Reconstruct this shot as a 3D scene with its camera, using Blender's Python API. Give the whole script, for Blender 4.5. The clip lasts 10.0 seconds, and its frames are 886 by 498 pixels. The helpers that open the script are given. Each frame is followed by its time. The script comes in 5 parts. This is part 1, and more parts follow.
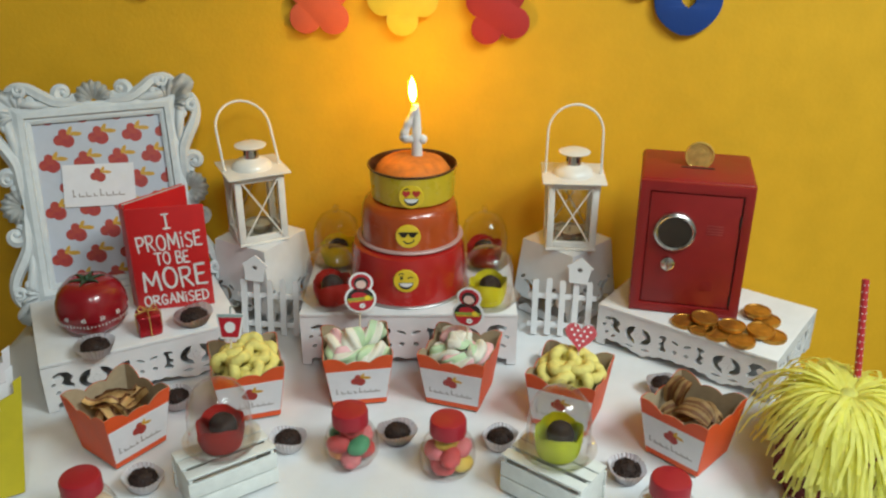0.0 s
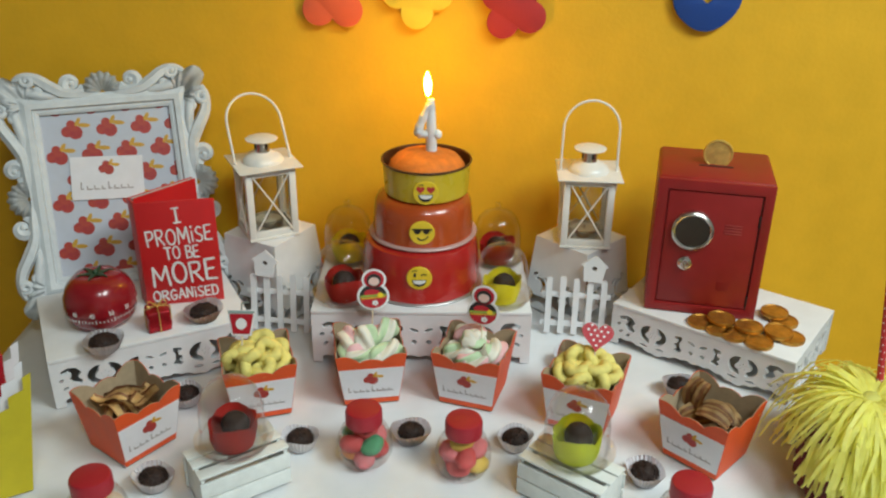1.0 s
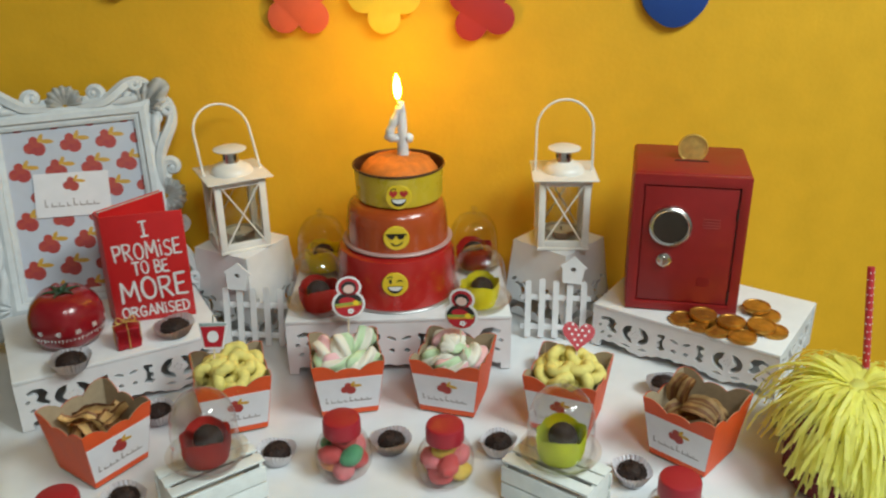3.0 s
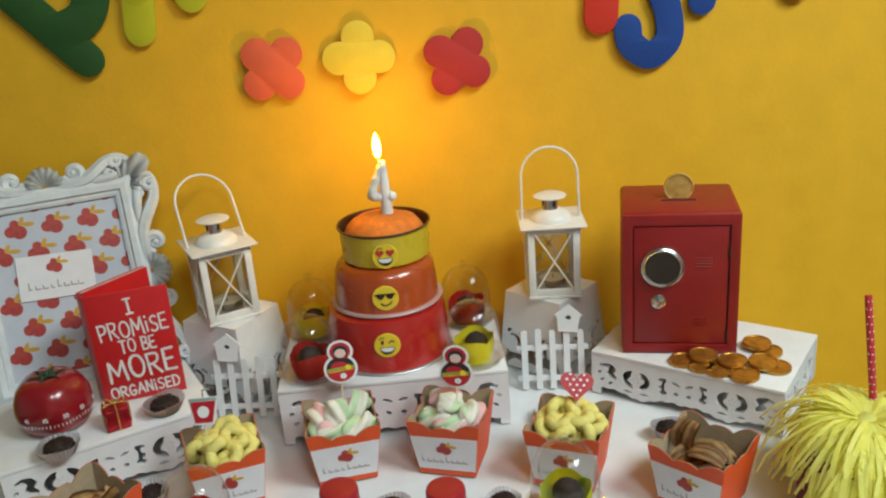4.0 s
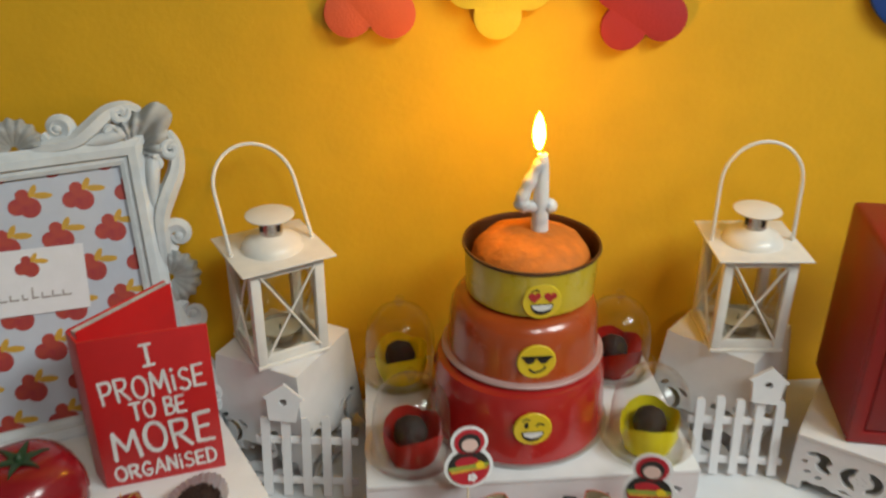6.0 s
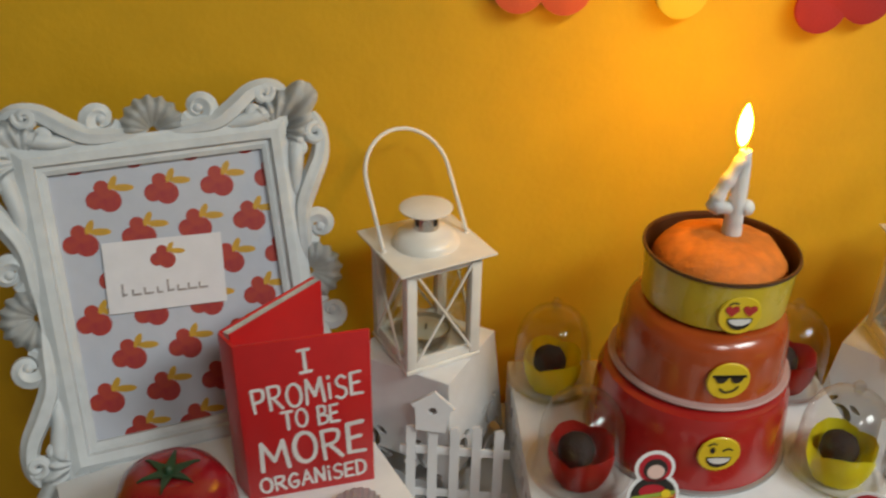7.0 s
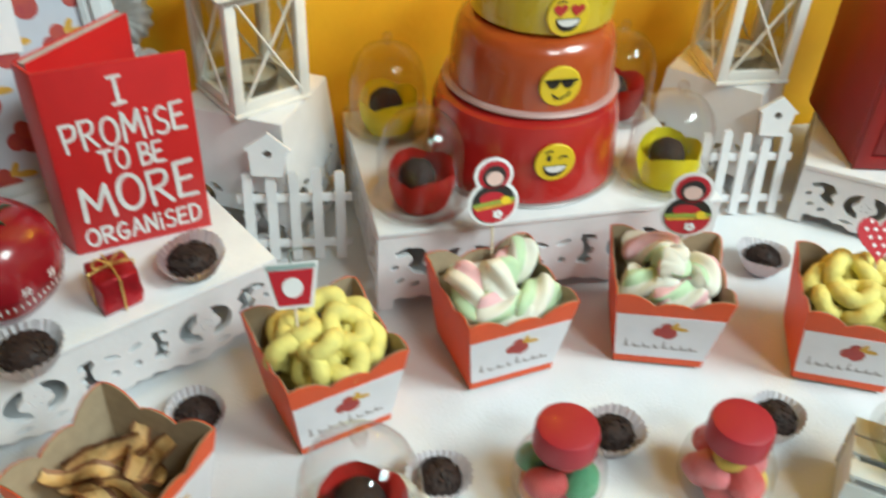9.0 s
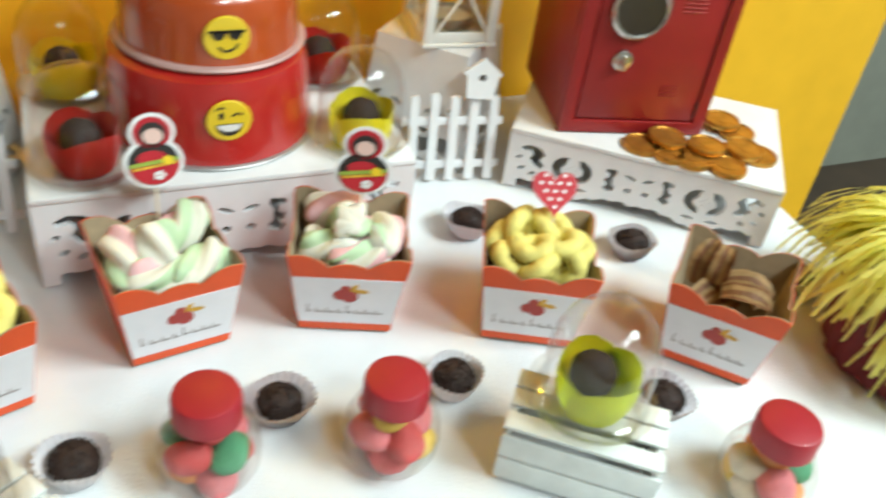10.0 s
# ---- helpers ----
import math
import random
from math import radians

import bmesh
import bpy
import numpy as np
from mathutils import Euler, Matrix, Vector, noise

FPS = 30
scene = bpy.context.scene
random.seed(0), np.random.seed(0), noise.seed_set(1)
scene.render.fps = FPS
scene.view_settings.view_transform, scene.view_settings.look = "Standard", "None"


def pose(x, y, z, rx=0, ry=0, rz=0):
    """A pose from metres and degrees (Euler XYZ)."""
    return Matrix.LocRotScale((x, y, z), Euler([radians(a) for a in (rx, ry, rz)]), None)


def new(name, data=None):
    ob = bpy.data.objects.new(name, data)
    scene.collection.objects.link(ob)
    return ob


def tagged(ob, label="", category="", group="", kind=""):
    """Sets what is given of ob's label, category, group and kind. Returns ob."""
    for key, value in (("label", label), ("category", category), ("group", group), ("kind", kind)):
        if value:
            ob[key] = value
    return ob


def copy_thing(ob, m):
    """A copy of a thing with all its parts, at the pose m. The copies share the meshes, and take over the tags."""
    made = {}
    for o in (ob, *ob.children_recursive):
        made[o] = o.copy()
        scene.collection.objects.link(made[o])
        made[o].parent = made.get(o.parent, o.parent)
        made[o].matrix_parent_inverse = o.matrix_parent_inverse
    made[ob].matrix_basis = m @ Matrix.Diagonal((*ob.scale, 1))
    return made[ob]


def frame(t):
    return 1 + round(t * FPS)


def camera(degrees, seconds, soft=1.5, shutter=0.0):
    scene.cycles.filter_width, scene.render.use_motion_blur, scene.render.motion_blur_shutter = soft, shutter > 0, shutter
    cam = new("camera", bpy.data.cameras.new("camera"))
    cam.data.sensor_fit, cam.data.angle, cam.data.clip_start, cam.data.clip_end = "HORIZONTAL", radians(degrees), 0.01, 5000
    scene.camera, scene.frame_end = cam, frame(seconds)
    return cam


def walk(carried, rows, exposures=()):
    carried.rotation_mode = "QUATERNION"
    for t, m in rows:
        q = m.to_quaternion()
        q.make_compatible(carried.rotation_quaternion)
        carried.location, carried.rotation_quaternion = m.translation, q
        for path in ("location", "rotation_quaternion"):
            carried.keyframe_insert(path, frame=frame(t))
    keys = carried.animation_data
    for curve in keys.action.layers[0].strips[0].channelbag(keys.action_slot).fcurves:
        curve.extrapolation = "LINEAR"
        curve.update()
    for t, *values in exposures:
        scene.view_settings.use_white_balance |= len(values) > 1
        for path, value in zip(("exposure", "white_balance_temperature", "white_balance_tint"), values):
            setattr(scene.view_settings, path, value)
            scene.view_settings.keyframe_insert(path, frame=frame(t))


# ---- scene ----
cam = camera(53.6, 10.0, soft=2.2, shutter=0.5)
METRES, EYE, TILT, LEAN, TURN = 0.85, 1.261, -25.0, 0.0, 0.0
ROWS = [
    (0.0, 0.0, 0.0, 0.0, 0.0, 0.0, -0.0),
    (0.5, -0.0089, 0.0153, 0.006, 0.4, -0.93, 0.13),
    (1.0, -0.0204, 0.0155, 0.0037, -0.18, -0.4, -0.53),
    (1.5, -0.0218, 0.0095, 0.0015, -0.09, -0.06, -0.35),
    (2.0, -0.0177, 0.0069, -0.0001, 1.01, 0.45, -0.22),
    (3.5, -0.0073, 0.0477, -0.0242, -2.78, 2.35, 3.09),
    (4.0, 0.0005, 0.0507, -0.0146, -1.19, 4.55, 5.37),
    (4.5, -0.0289, 0.1061, 0.0105, -2.74, 2.9, 4.19),
    (5.0, -0.1314, 0.1511, 0.0312, -3.8, 0.77, 2.76),
    (6.5, -0.1953, 0.4671, 0.1571, -4.26, -3.44, 1.11),
    (7.0, -0.2661, 0.4703, 0.1532, -2.37, -4.23, 0.2),
    (7.5, -0.279, 0.4656, 0.1365, -4.1, -5.66, 0.88),
    (8.0, -0.2734, 0.4804, 0.1059, -8.81, -9.53, 2.57),
    (8.5, -0.2712, 0.488, 0.0791, -11.65, -12.83, 3.41),
    (9.0, -0.2582, 0.4752, 0.0549, -12.76, -13.72, 3.36),
    (9.5, -0.2028, 0.4753, 0.017, -17.25, -14.97, 1.55),
    (10.0, -0.1424, 0.4646, 0.0159, -22.95, -14.25, 2.74),
]
# the camera brightens and cools its picture towards the end
LIGHTENING = [(0.0, 0.0, 6350, 8), (5.0, 0.0, 6350, 8), (6.5, -0.22, 6750, 14), (7.5, -0.25, 6700, 14), (8.5, 0.31, 6230, 7), (9.0, 0.54, 6120, 4), (9.5, 0.68, 6080, 4), (10.0, 0.70, 6220, 5)]
walk(cam, [(t, pose(0, 0, EYE, TILT, LEAN, TURN) @ pose(METRES * x, METRES * y, METRES * z, 90 + pitch, roll, yaw)) for t, x, y, z, yaw, pitch, roll in ROWS], LIGHTENING)


# ---- world and light ----
world = bpy.data.worlds.new("room_air")
scene.world = world
world.use_nodes = True
world.node_tree.nodes["Background"].inputs[0].default_value = (0.9, 0.95, 1.0, 1)
world.node_tree.nodes["Background"].inputs[1].default_value = 0.12
for x, y, watts, wide in ((1.28, -0.22, 52.0, 0.95), (0.36, -0.72, 15.0, 0.45)):
    lamp_data = bpy.data.lights.new("ceiling_lamp_light", "AREA")
    lamp_data.shape, lamp_data.size, lamp_data.energy, lamp_data.color = "DISK", wide, watts, (0.87, 0.97, 0.95)
    lamp = new("ceiling_lamp_light", lamp_data)
    lamp.matrix_world = pose(x, y, 2.44)


# ---- building helpers ----
def coat(name, color, rough=0.5, metal=0.0, vary=0.08, scale=60.0, bump=0.0, bump_scale=300.0, gloss=0.0, emit=0.0, sss=0.0, big=6.0, tint=None, thin=0.0):
    """A paint, paper, metal or food surface with two scales of variation."""
    m = bpy.data.materials.new(name)
    m.use_nodes = True
    n, l = m.node_tree.nodes, m.node_tree.links
    b = n["Principled BSDF"]
    b.inputs["Roughness"].default_value = rough
    b.inputs["Metallic"].default_value = metal
    b.inputs["Coat Weight"].default_value = gloss
    b.inputs["Coat Roughness"].default_value = 0.08
    if sss:
        b.inputs["Subsurface Weight"].default_value = sss
        b.inputs["Subsurface Scale"].default_value = 0.006
        b.inputs["Subsurface Radius"].default_value = (1.0, 0.85, 0.7)
    co = n.new("ShaderNodeTexCoord")
    fine = n.new("ShaderNodeTexNoise")
    fine.inputs["Scale"].default_value = scale
    fine.inputs["Detail"].default_value = 5
    wide = n.new("ShaderNodeTexNoise")
    wide.inputs["Scale"].default_value = big
    wide.inputs["Detail"].default_value = 2
    add = n.new("ShaderNodeMath")
    add.operation = "ADD"
    ramp = n.new("ShaderNodeMapRange")
    ramp.inputs["From Min"].default_value, ramp.inputs["From Max"].default_value = 0.7, 1.3
    mix = n.new("ShaderNodeMix")
    mix.data_type = "RGBA"
    low = tint or [c * (1 - 2 * vary) for c in color]
    mix.inputs["A"].default_value = (*low, 1)
    mix.inputs["B"].default_value = (*[min(1, c * (1 + vary)) for c in color], 1)
    l.new(co.outputs["Object"], fine.inputs["Vector"])
    l.new(co.outputs["Object"], wide.inputs["Vector"])
    l.new(fine.outputs["Fac"], add.inputs[0])
    l.new(wide.outputs["Fac"], add.inputs[1])
    l.new(add.outputs[0], ramp.inputs["Value"])
    l.new(ramp.outputs["Result"], mix.inputs["Factor"])
    l.new(mix.outputs["Result"], b.inputs["Base Color"])
    rr = n.new("ShaderNodeMapRange")
    rr.inputs["To Min"].default_value, rr.inputs["To Max"].default_value = max(0.02, rough - 0.07), min(1, rough + 0.07)
    l.new(fine.outputs["Fac"], rr.inputs["Value"])
    l.new(rr.outputs["Result"], b.inputs["Roughness"])
    if bump:
        grain = n.new("ShaderNodeTexNoise")
        grain.inputs["Scale"].default_value = bump_scale
        grain.inputs["Detail"].default_value = 4
        l.new(co.outputs["Object"], grain.inputs["Vector"])
        bp = n.new("ShaderNodeBump")
        bp.inputs["Strength"].default_value = bump
        bp.inputs["Distance"].default_value = 0.002
        l.new(grain.outputs["Fac"], bp.inputs["Height"])
        l.new(bp.outputs["Normal"], b.inputs["Normal"])
    if thin:
        glow = n.new("ShaderNodeBsdfTranslucent")
        both = n.new("ShaderNodeMixShader")
        both.inputs[0].default_value = thin
        l.new(mix.outputs["Result"], glow.inputs[0])
        l.new(b.outputs[0], both.inputs[1])
        l.new(glow.outputs[0], both.inputs[2])
        l.new(both.outputs[0], n["Material Output"].inputs["Surface"])
    if emit:
        b.inputs["Emission Color"].default_value = (*color, 1)
        b.inputs["Emission Strength"].default_value = emit
    return m


def clear(name, tint=(0.95, 0.94, 0.925), rough=0.03):
    """Thin clear plastic or glass: see-through, with a mirror gloss that grows at the rim."""
    m = bpy.data.materials.new(name)
    m.use_nodes = True
    n, l = m.node_tree.nodes, m.node_tree.links
    n.remove(n["Principled BSDF"])
    out = n["Material Output"]
    tr = n.new("ShaderNodeBsdfTransparent")
    tr.inputs[0].default_value = (*tint, 1)
    gl = n.new("ShaderNodeBsdfGlossy")
    gl.inputs["Roughness"].default_value = rough
    lw = n.new("ShaderNodeLayerWeight")
    lw.inputs["Blend"].default_value = 0.5
    edge = n.new("ShaderNodeMath")
    edge.operation = "POWER"
    edge.inputs[1].default_value = 3.0
    fr = n.new("ShaderNodeMapRange")
    fr.inputs["To Min"].default_value, fr.inputs["To Max"].default_value = 0.045, 0.75
    mx = n.new("ShaderNodeMixShader")
    l.new(lw.outputs["Facing"], edge.inputs[0])
    l.new(edge.outputs[0], fr.inputs["Value"])
    l.new(fr.outputs[0], mx.inputs[0])
    l.new(tr.outputs[0], mx.inputs[1])
    l.new(gl.outputs[0], mx.inputs[2])
    l.new(mx.outputs[0], out.inputs["Surface"])
    return m


def thing(name, label, category, x, y, z, rz=0, group="", kind=""):
    ob = new(name)
    ob.empty_display_size = 0.02
    ob.matrix_world = pose(x, y, z, 0, 0, rz)
    return tagged(ob, label, category, group, kind)


def part(name, bm, material, parent=None, label="", m=None, angle=40, kind=""):
    """Links a bmesh as one mesh object under a thing or a part."""
    me = bm
    if isinstance(bm, bmesh.types.BMesh):
        me = bpy.data.meshes.new(name)
        bmesh.ops.recalc_face_normals(bm, faces=bm.faces)
        bm.to_mesh(me)
        bm.free()
    for one in material if isinstance(material, (list, tuple)) else [material]:
        me.materials.append(one)
    if angle:
        me.shade_smooth()
        me.set_sharp_from_angle(angle=radians(angle))
    ob = new(name, me)
    ob.parent = parent
    if m is not None:
        ob.matrix_basis = m
    return tagged(ob, label, kind=kind)


def share(name, ob, parent, m):
    """Another object on the same mesh."""
    o = new(name, ob.data)
    o.parent = parent
    o.matrix_basis = m
    return o


def box(sx, sy, sz, c=(0, 0, 0), bev=0.0, bm=None, m=None, seg=2):
    one = bmesh.new()
    bmesh.ops.create_cube(one, size=1)
    bmesh.ops.scale(one, vec=(sx, sy, sz), verts=one.verts)
    if bev:
        bmesh.ops.bevel(one, geom=one.edges[:], offset=bev, segments=seg, affect="EDGES", profile=0.5)
    bmesh.ops.translate(one, vec=c, verts=one.verts)
    if m is not None:
        bmesh.ops.transform(one, matrix=m, verts=one.verts)
    return join(bm, one)


def join(bm, one):
    """Adds one bmesh to another."""
    if bm is None:
        return one
    me = bpy.data.meshes.new("joined")
    one.to_mesh(me)
    one.free()
    bm.from_mesh(me)
    bpy.data.meshes.remove(me)
    return bm


def lathe(profile, seg=40, bm=None, wave=None, m=None):
    """Turns (radius, height) pairs round z; wave(angle, index) scales the radius."""
    bm = bm or bmesh.new()
    rings = []
    for i, (r, z) in enumerate(profile):
        if r < 1e-6:
            rings.append([bm.verts.new((0, 0, z))])
        else:
            row = []
            for k in range(seg):
                a = 2 * math.pi * k / seg
                q = r * (wave(a, i) if wave else 1)
                row.append(bm.verts.new((q * math.cos(a), q * math.sin(a), z)))
            rings.append(row)
    for a, b in zip(rings, rings[1:]):
        for k in range(seg):
            j = (k + 1) % seg
            if len(a) == 1 and len(b) > 1:
                bm.faces.new((a[0], b[j], b[k]))
            elif len(b) == 1 and len(a) > 1:
                bm.faces.new((a[k], a[j], b[0]))
            elif len(a) > 1:
                bm.faces.new((a[k], a[j], b[j], b[k]))
    if m is not None:
        bmesh.ops.transform(bm, matrix=m, verts=[v for r in rings for v in r])
    return bm


def tube(points, radii, seg=8, closed=False, bm=None, flat=1.0, lobes=None, twist=0.0, mats=None):
    """A round or lobed bar along points, its ends closed."""
    bm = bm or bmesh.new()
    p = [Vector(q) for q in points]
    n = len(p)
    radii = radii if isinstance(radii, (list, tuple)) else [radii] * n
    up, rings = None, []
    for i in range(n):
        a, b = (p[i - 1], p[(i + 1) % n]) if closed else (p[max(0, i - 1)], p[min(n - 1, i + 1)])
        d = (b - a).normalized()
        if up is None:
            up = d.orthogonal().normalized()
        up = (up - d * up.dot(d)).normalized()
        side = d.cross(up)
        row = []
        for k in range(seg):
            g = 2 * math.pi * k / seg
            r = radii[i] * (1 + (lobes[1] * math.cos(lobes[0] * g) if lobes else 0))
            h = g + twist * i / max(1, n - 1)
            row.append(bm.verts.new(p[i] + r * (math.cos(h) * side + math.sin(h) * flat * up)))
        rings.append(row)
    for i in range(n if closed else n - 1):
        a, b = rings[i], rings[(i + 1) % n]
        for k in range(seg):
            f = bm.faces.new((a[k], a[(k + 1) % seg], b[(k + 1) % seg], b[k]))
            if mats:
                f.material_index = mats[int(k / seg * len(mats))]
    if not closed:
        for row in (rings[0][::-1], rings[-1]):
            bm.faces.new(row)
    return bm


def ball(r, c=(0, 0, 0), sub=2, bm=None, stretch=(1, 1, 1), rough=0.0, freq=40.0, m=None):
    bm = bm or bmesh.new()
    vs = bmesh.ops.create_icosphere(bm, subdivisions=sub, radius=r)["verts"]
    for v in vs:
        if rough:
            v.co *= 1 + rough * noise.noise(v.co * freq + Vector(c) * 31)
        v.co = Vector((v.co.x * stretch[0], v.co.y * stretch[1], v.co.z * stretch[2]))
        if m is not None:
            v.co = m @ v.co
        v.co += Vector(c)
    return bm


def cut(loops, depth, bevel=0.0, m=None):
    """A flat board of that thickness in the xy plane, from closed outlines; inner ones are holes."""
    cu = bpy.data.curves.new("outline", "CURVE")
    cu.dimensions, cu.fill_mode, cu.extrude, cu.bevel_depth, cu.bevel_resolution = "2D", "BOTH", depth / 2 - bevel, bevel, 1
    cu.offset = -bevel
    for loop in loops:
        s = cu.splines.new("POLY")
        s.points.add(len(loop) - 1)
        for q, v in zip(s.points, loop):
            q.co = (v[0], v[1], 0, 1)
        s.use_cyclic_u = True
    return solid(cu, m)


def solid(cu, m=None):
    ob = bpy.data.objects.new("outline", cu)
    me = bpy.data.meshes.new_from_object(ob)
    bm = bmesh.new()
    bm.from_mesh(me)
    bmesh.ops.remove_doubles(bm, verts=bm.verts, dist=1e-6)
    if m is not None:
        bmesh.ops.transform(bm, matrix=m, verts=bm.verts)
    bpy.data.objects.remove(ob)
    bpy.data.curves.remove(cu)
    bpy.data.meshes.remove(me)
    return bm


def lettering(words, width, height, depth=0.0006, weight=0.0, m=None):
    """Words as a mesh, centred, stretched to that width and height."""
    cu = bpy.data.curves.new("words", "FONT")
    cu.body, cu.size, cu.extrude, cu.offset, cu.resolution_u = words, 1, 0.02, weight, 3
    bm = solid(cu)
    xs, ys = [v.co.x for v in bm.verts], [v.co.y for v in bm.verts]
    cx, cy = (min(xs) + max(xs)) / 2, (min(ys) + max(ys)) / 2
    for v in bm.verts:
        v.co = Vector(((v.co.x - cx) * width / (max(xs) - min(xs)), (v.co.y - cy) * height / (max(ys) - min(ys)), v.co.z * depth / 0.04))
    if m is not None:
        bmesh.ops.transform(bm, matrix=m, verts=bm.verts)
    return bm


def oval(cx, cy, rx, ry=None, n=20, turn=0.0, a0=0.0, a1=2 * math.pi):
    ry = ry or rx
    out, last = [], abs(a1 - a0 - 2 * math.pi) < 1e-6
    for k in range(n):
        a = a0 + (a1 - a0) * k / (n if last else n - 1)
        x, y = rx * math.cos(a), ry * math.sin(a)
        out.append((cx + x * math.cos(turn) - y * math.sin(turn), cy + x * math.sin(turn) + y * math.cos(turn)))
    return out


def arc_band(cx, cy, r, w, a0, a1, n=14):
    """A crescent-ended curved slot."""
    out, back = [], []
    for k in range(n):
        t = k / (n - 1)
        a = a0 + (a1 - a0) * t
        h = w * (0.25 + 0.75 * math.sin(math.pi * t))
        out.append((cx + (r + h / 2) * math.cos(a), cy + (r + h / 2) * math.sin(a)))
        back.append((cx + (r - h / 2) * math.cos(a), cy + (r - h / 2) * math.sin(a)))
    return out + back[::-1]


def band(points, w, n=5):
    """A flat stroke with round ends along points."""
    left, right = [], []
    p = [Vector(q) for q in points]
    for i, q in enumerate(p):
        d = (p[min(len(p) - 1, i + 1)] - p[max(0, i - 1)]).normalized()
        s = Vector((-d.y, d.x)) * w
        left.append(q + s)
        right.append(q - s)
    a = (p[-1] - p[-2]).normalized()
    b = (p[0] - p[1]).normalized()
    ta, tb = math.atan2(a.y, a.x), math.atan2(b.y, b.x)
    cap = [p[-1] + w * Vector((math.cos(ta + math.pi / 2 - math.pi * k / n), math.sin(ta + math.pi / 2 - math.pi * k / n))) for k in range(1, n)]
    cap2 = [p[0] + w * Vector((math.cos(tb + math.pi / 2 - math.pi * k / n), math.sin(tb + math.pi / 2 - math.pi * k / n))) for k in range(1, n)]
    return [tuple(q) for q in left + cap + right[::-1] + cap2]


def smooth(points, n=8):
    """More points on a smooth line through these (2D or 3D)."""
    p = [Vector(q) for q in points]
    out = []
    for i in range(len(p) - 1):
        a, b, c, d = p[max(0, i - 1)], p[i], p[i + 1], p[min(len(p) - 1, i + 2)]
        for k in range(n):
            t = k / n
            out.append(0.5 * (2 * b + (c - a) * t + (2 * a - 5 * b + 4 * c - d) * t * t + (3 * b - a - 3 * c + d) * t ** 3))
    return out + [p[-1]]


UP = pose(0, 0, 0, 90)  # a board drawn in xy stands up, its face to -y

# ---- materials ----
wall_paint = coat("yellow_wall_paint", (0.84, 0.45, 0.014), 0.6, vary=0.05, scale=25, bump=0.15, bump_scale=180, big=2)
grey_paint = coat("grey_green_wall_paint", (0.30, 0.31, 0.26), 0.7, vary=0.05, scale=20, bump=0.1, big=2)
white_ceiling = coat("white_ceiling_paint", (0.78, 0.77, 0.74), 0.8, vary=0.03, scale=10, big=1)
floor_wood = coat("dark_floor", (0.075, 0.05, 0.035), 0.4, vary=0.2, scale=12, big=2)
cloth_white = coat("white_tablecloth", (0.715, 0.730, 0.750), 0.85, vary=0.03, scale=40, bump=0.35, bump_scale=700, big=5)
board_white = coat("white_painted_board", (0.745, 0.745, 0.755), 0.45, vary=0.04, scale=50, bump=0.12, bump_scale=260, big=8)
metal_white = coat("white_painted_metal", (0.80, 0.77, 0.72), 0.35, vary=0.05, scale=70, big=12, gloss=0.2)
resin_white = coat("white_painted_resin", (0.63, 0.655, 0.67), 0.5, vary=0.06, scale=90, bump=0.15, bump_scale=200, big=14)
safe_red = coat("red_enamelled_steel", (0.28, 0.012, 0.012), 0.42, vary=0.08, scale=60, bump=0.06, bump_scale=900, big=8)
vent_red = coat("paler_red_enamel", (0.40, 0.06, 0.055), 0.4, vary=0.1)
chrome = coat("brushed_chrome", (0.62, 0.60, 0.57), 0.25, metal=1.0, vary=0.08, scale=120)
dial_dark = coat("dark_dial", (0.035, 0.026, 0.018), 0.3, vary=0.2, scale=60)
slot_dark = coat("dark_slot", (0.02, 0.012, 0.01), 0.7)
gold = coat("gold_foil", (0.58, 0.29, 0.05), 0.36, metal=0.8, vary=0.15, scale=140, bump=0.4, bump_scale=320, big=30)
gold_pale = coat("pale_gold_foil", (0.80, 0.56, 0.16), 0.35, metal=0.5, vary=0.15, scale=140, bump=0.3, bump_scale=320)
tin_red = coat("red_glazed_tin", (0.42, 0.016, 0.014), 0.25, vary=0.06, scale=50, gloss=0.6, big=9)
tin_orange = coat("burnt_orange_glazed_tin", (0.42, 0.065, 0.012), 0.25, vary=0.08, scale=50, gloss=0.6, big=9)
tin_yellow = coat("yellow_glazed_tin", (0.60, 0.43, 0.02), 0.28, vary=0.06, scale=50, gloss=0.5, big=9)
tin_edge = coat("bare_pinkish_tin_rim", (0.48, 0.30, 0.28), 0.45, metal=0.1, vary=0.08)
tin_grey = coat("grey_tin_rim", (0.42, 0.40, 0.40), 0.35, metal=0.6, vary=0.08)
tin_inside = coat("brown_nonstick_tin", (0.10, 0.045, 0.022), 0.35, metal=0.3, vary=0.15)
crumb = coat("orange_sponge_cake", (0.66, 0.19, 0.022), 0.75, vary=0.14, scale=120, bump=0.6, bump_scale=220, big=25, sss=0.1)
wax = coat("white_candle_wax", (0.92, 0.86, 0.82), 0.4, vary=0.04, scale=80, sss=0.5, bump=0.2, bump_scale=150)
flame_glow = coat("flame", (1.0, 0.50, 0.012), emit=305.0)
wick_black = coat("burnt_wick", (0.03, 0.02, 0.015), 0.9)
smile_yellow = coat("yellow_sticker", (0.80, 0.56, 0.02), 0.4, vary=0.03, gloss=0.3)
ink_black = coat("black_ink", (0.02, 0.016, 0.014), 0.5)
ink_white = coat("white_ink", (0.78, 0.76, 0.74), 0.5)
ink_red = coat("red_ink", (0.52, 0.03, 0.03), 0.45)
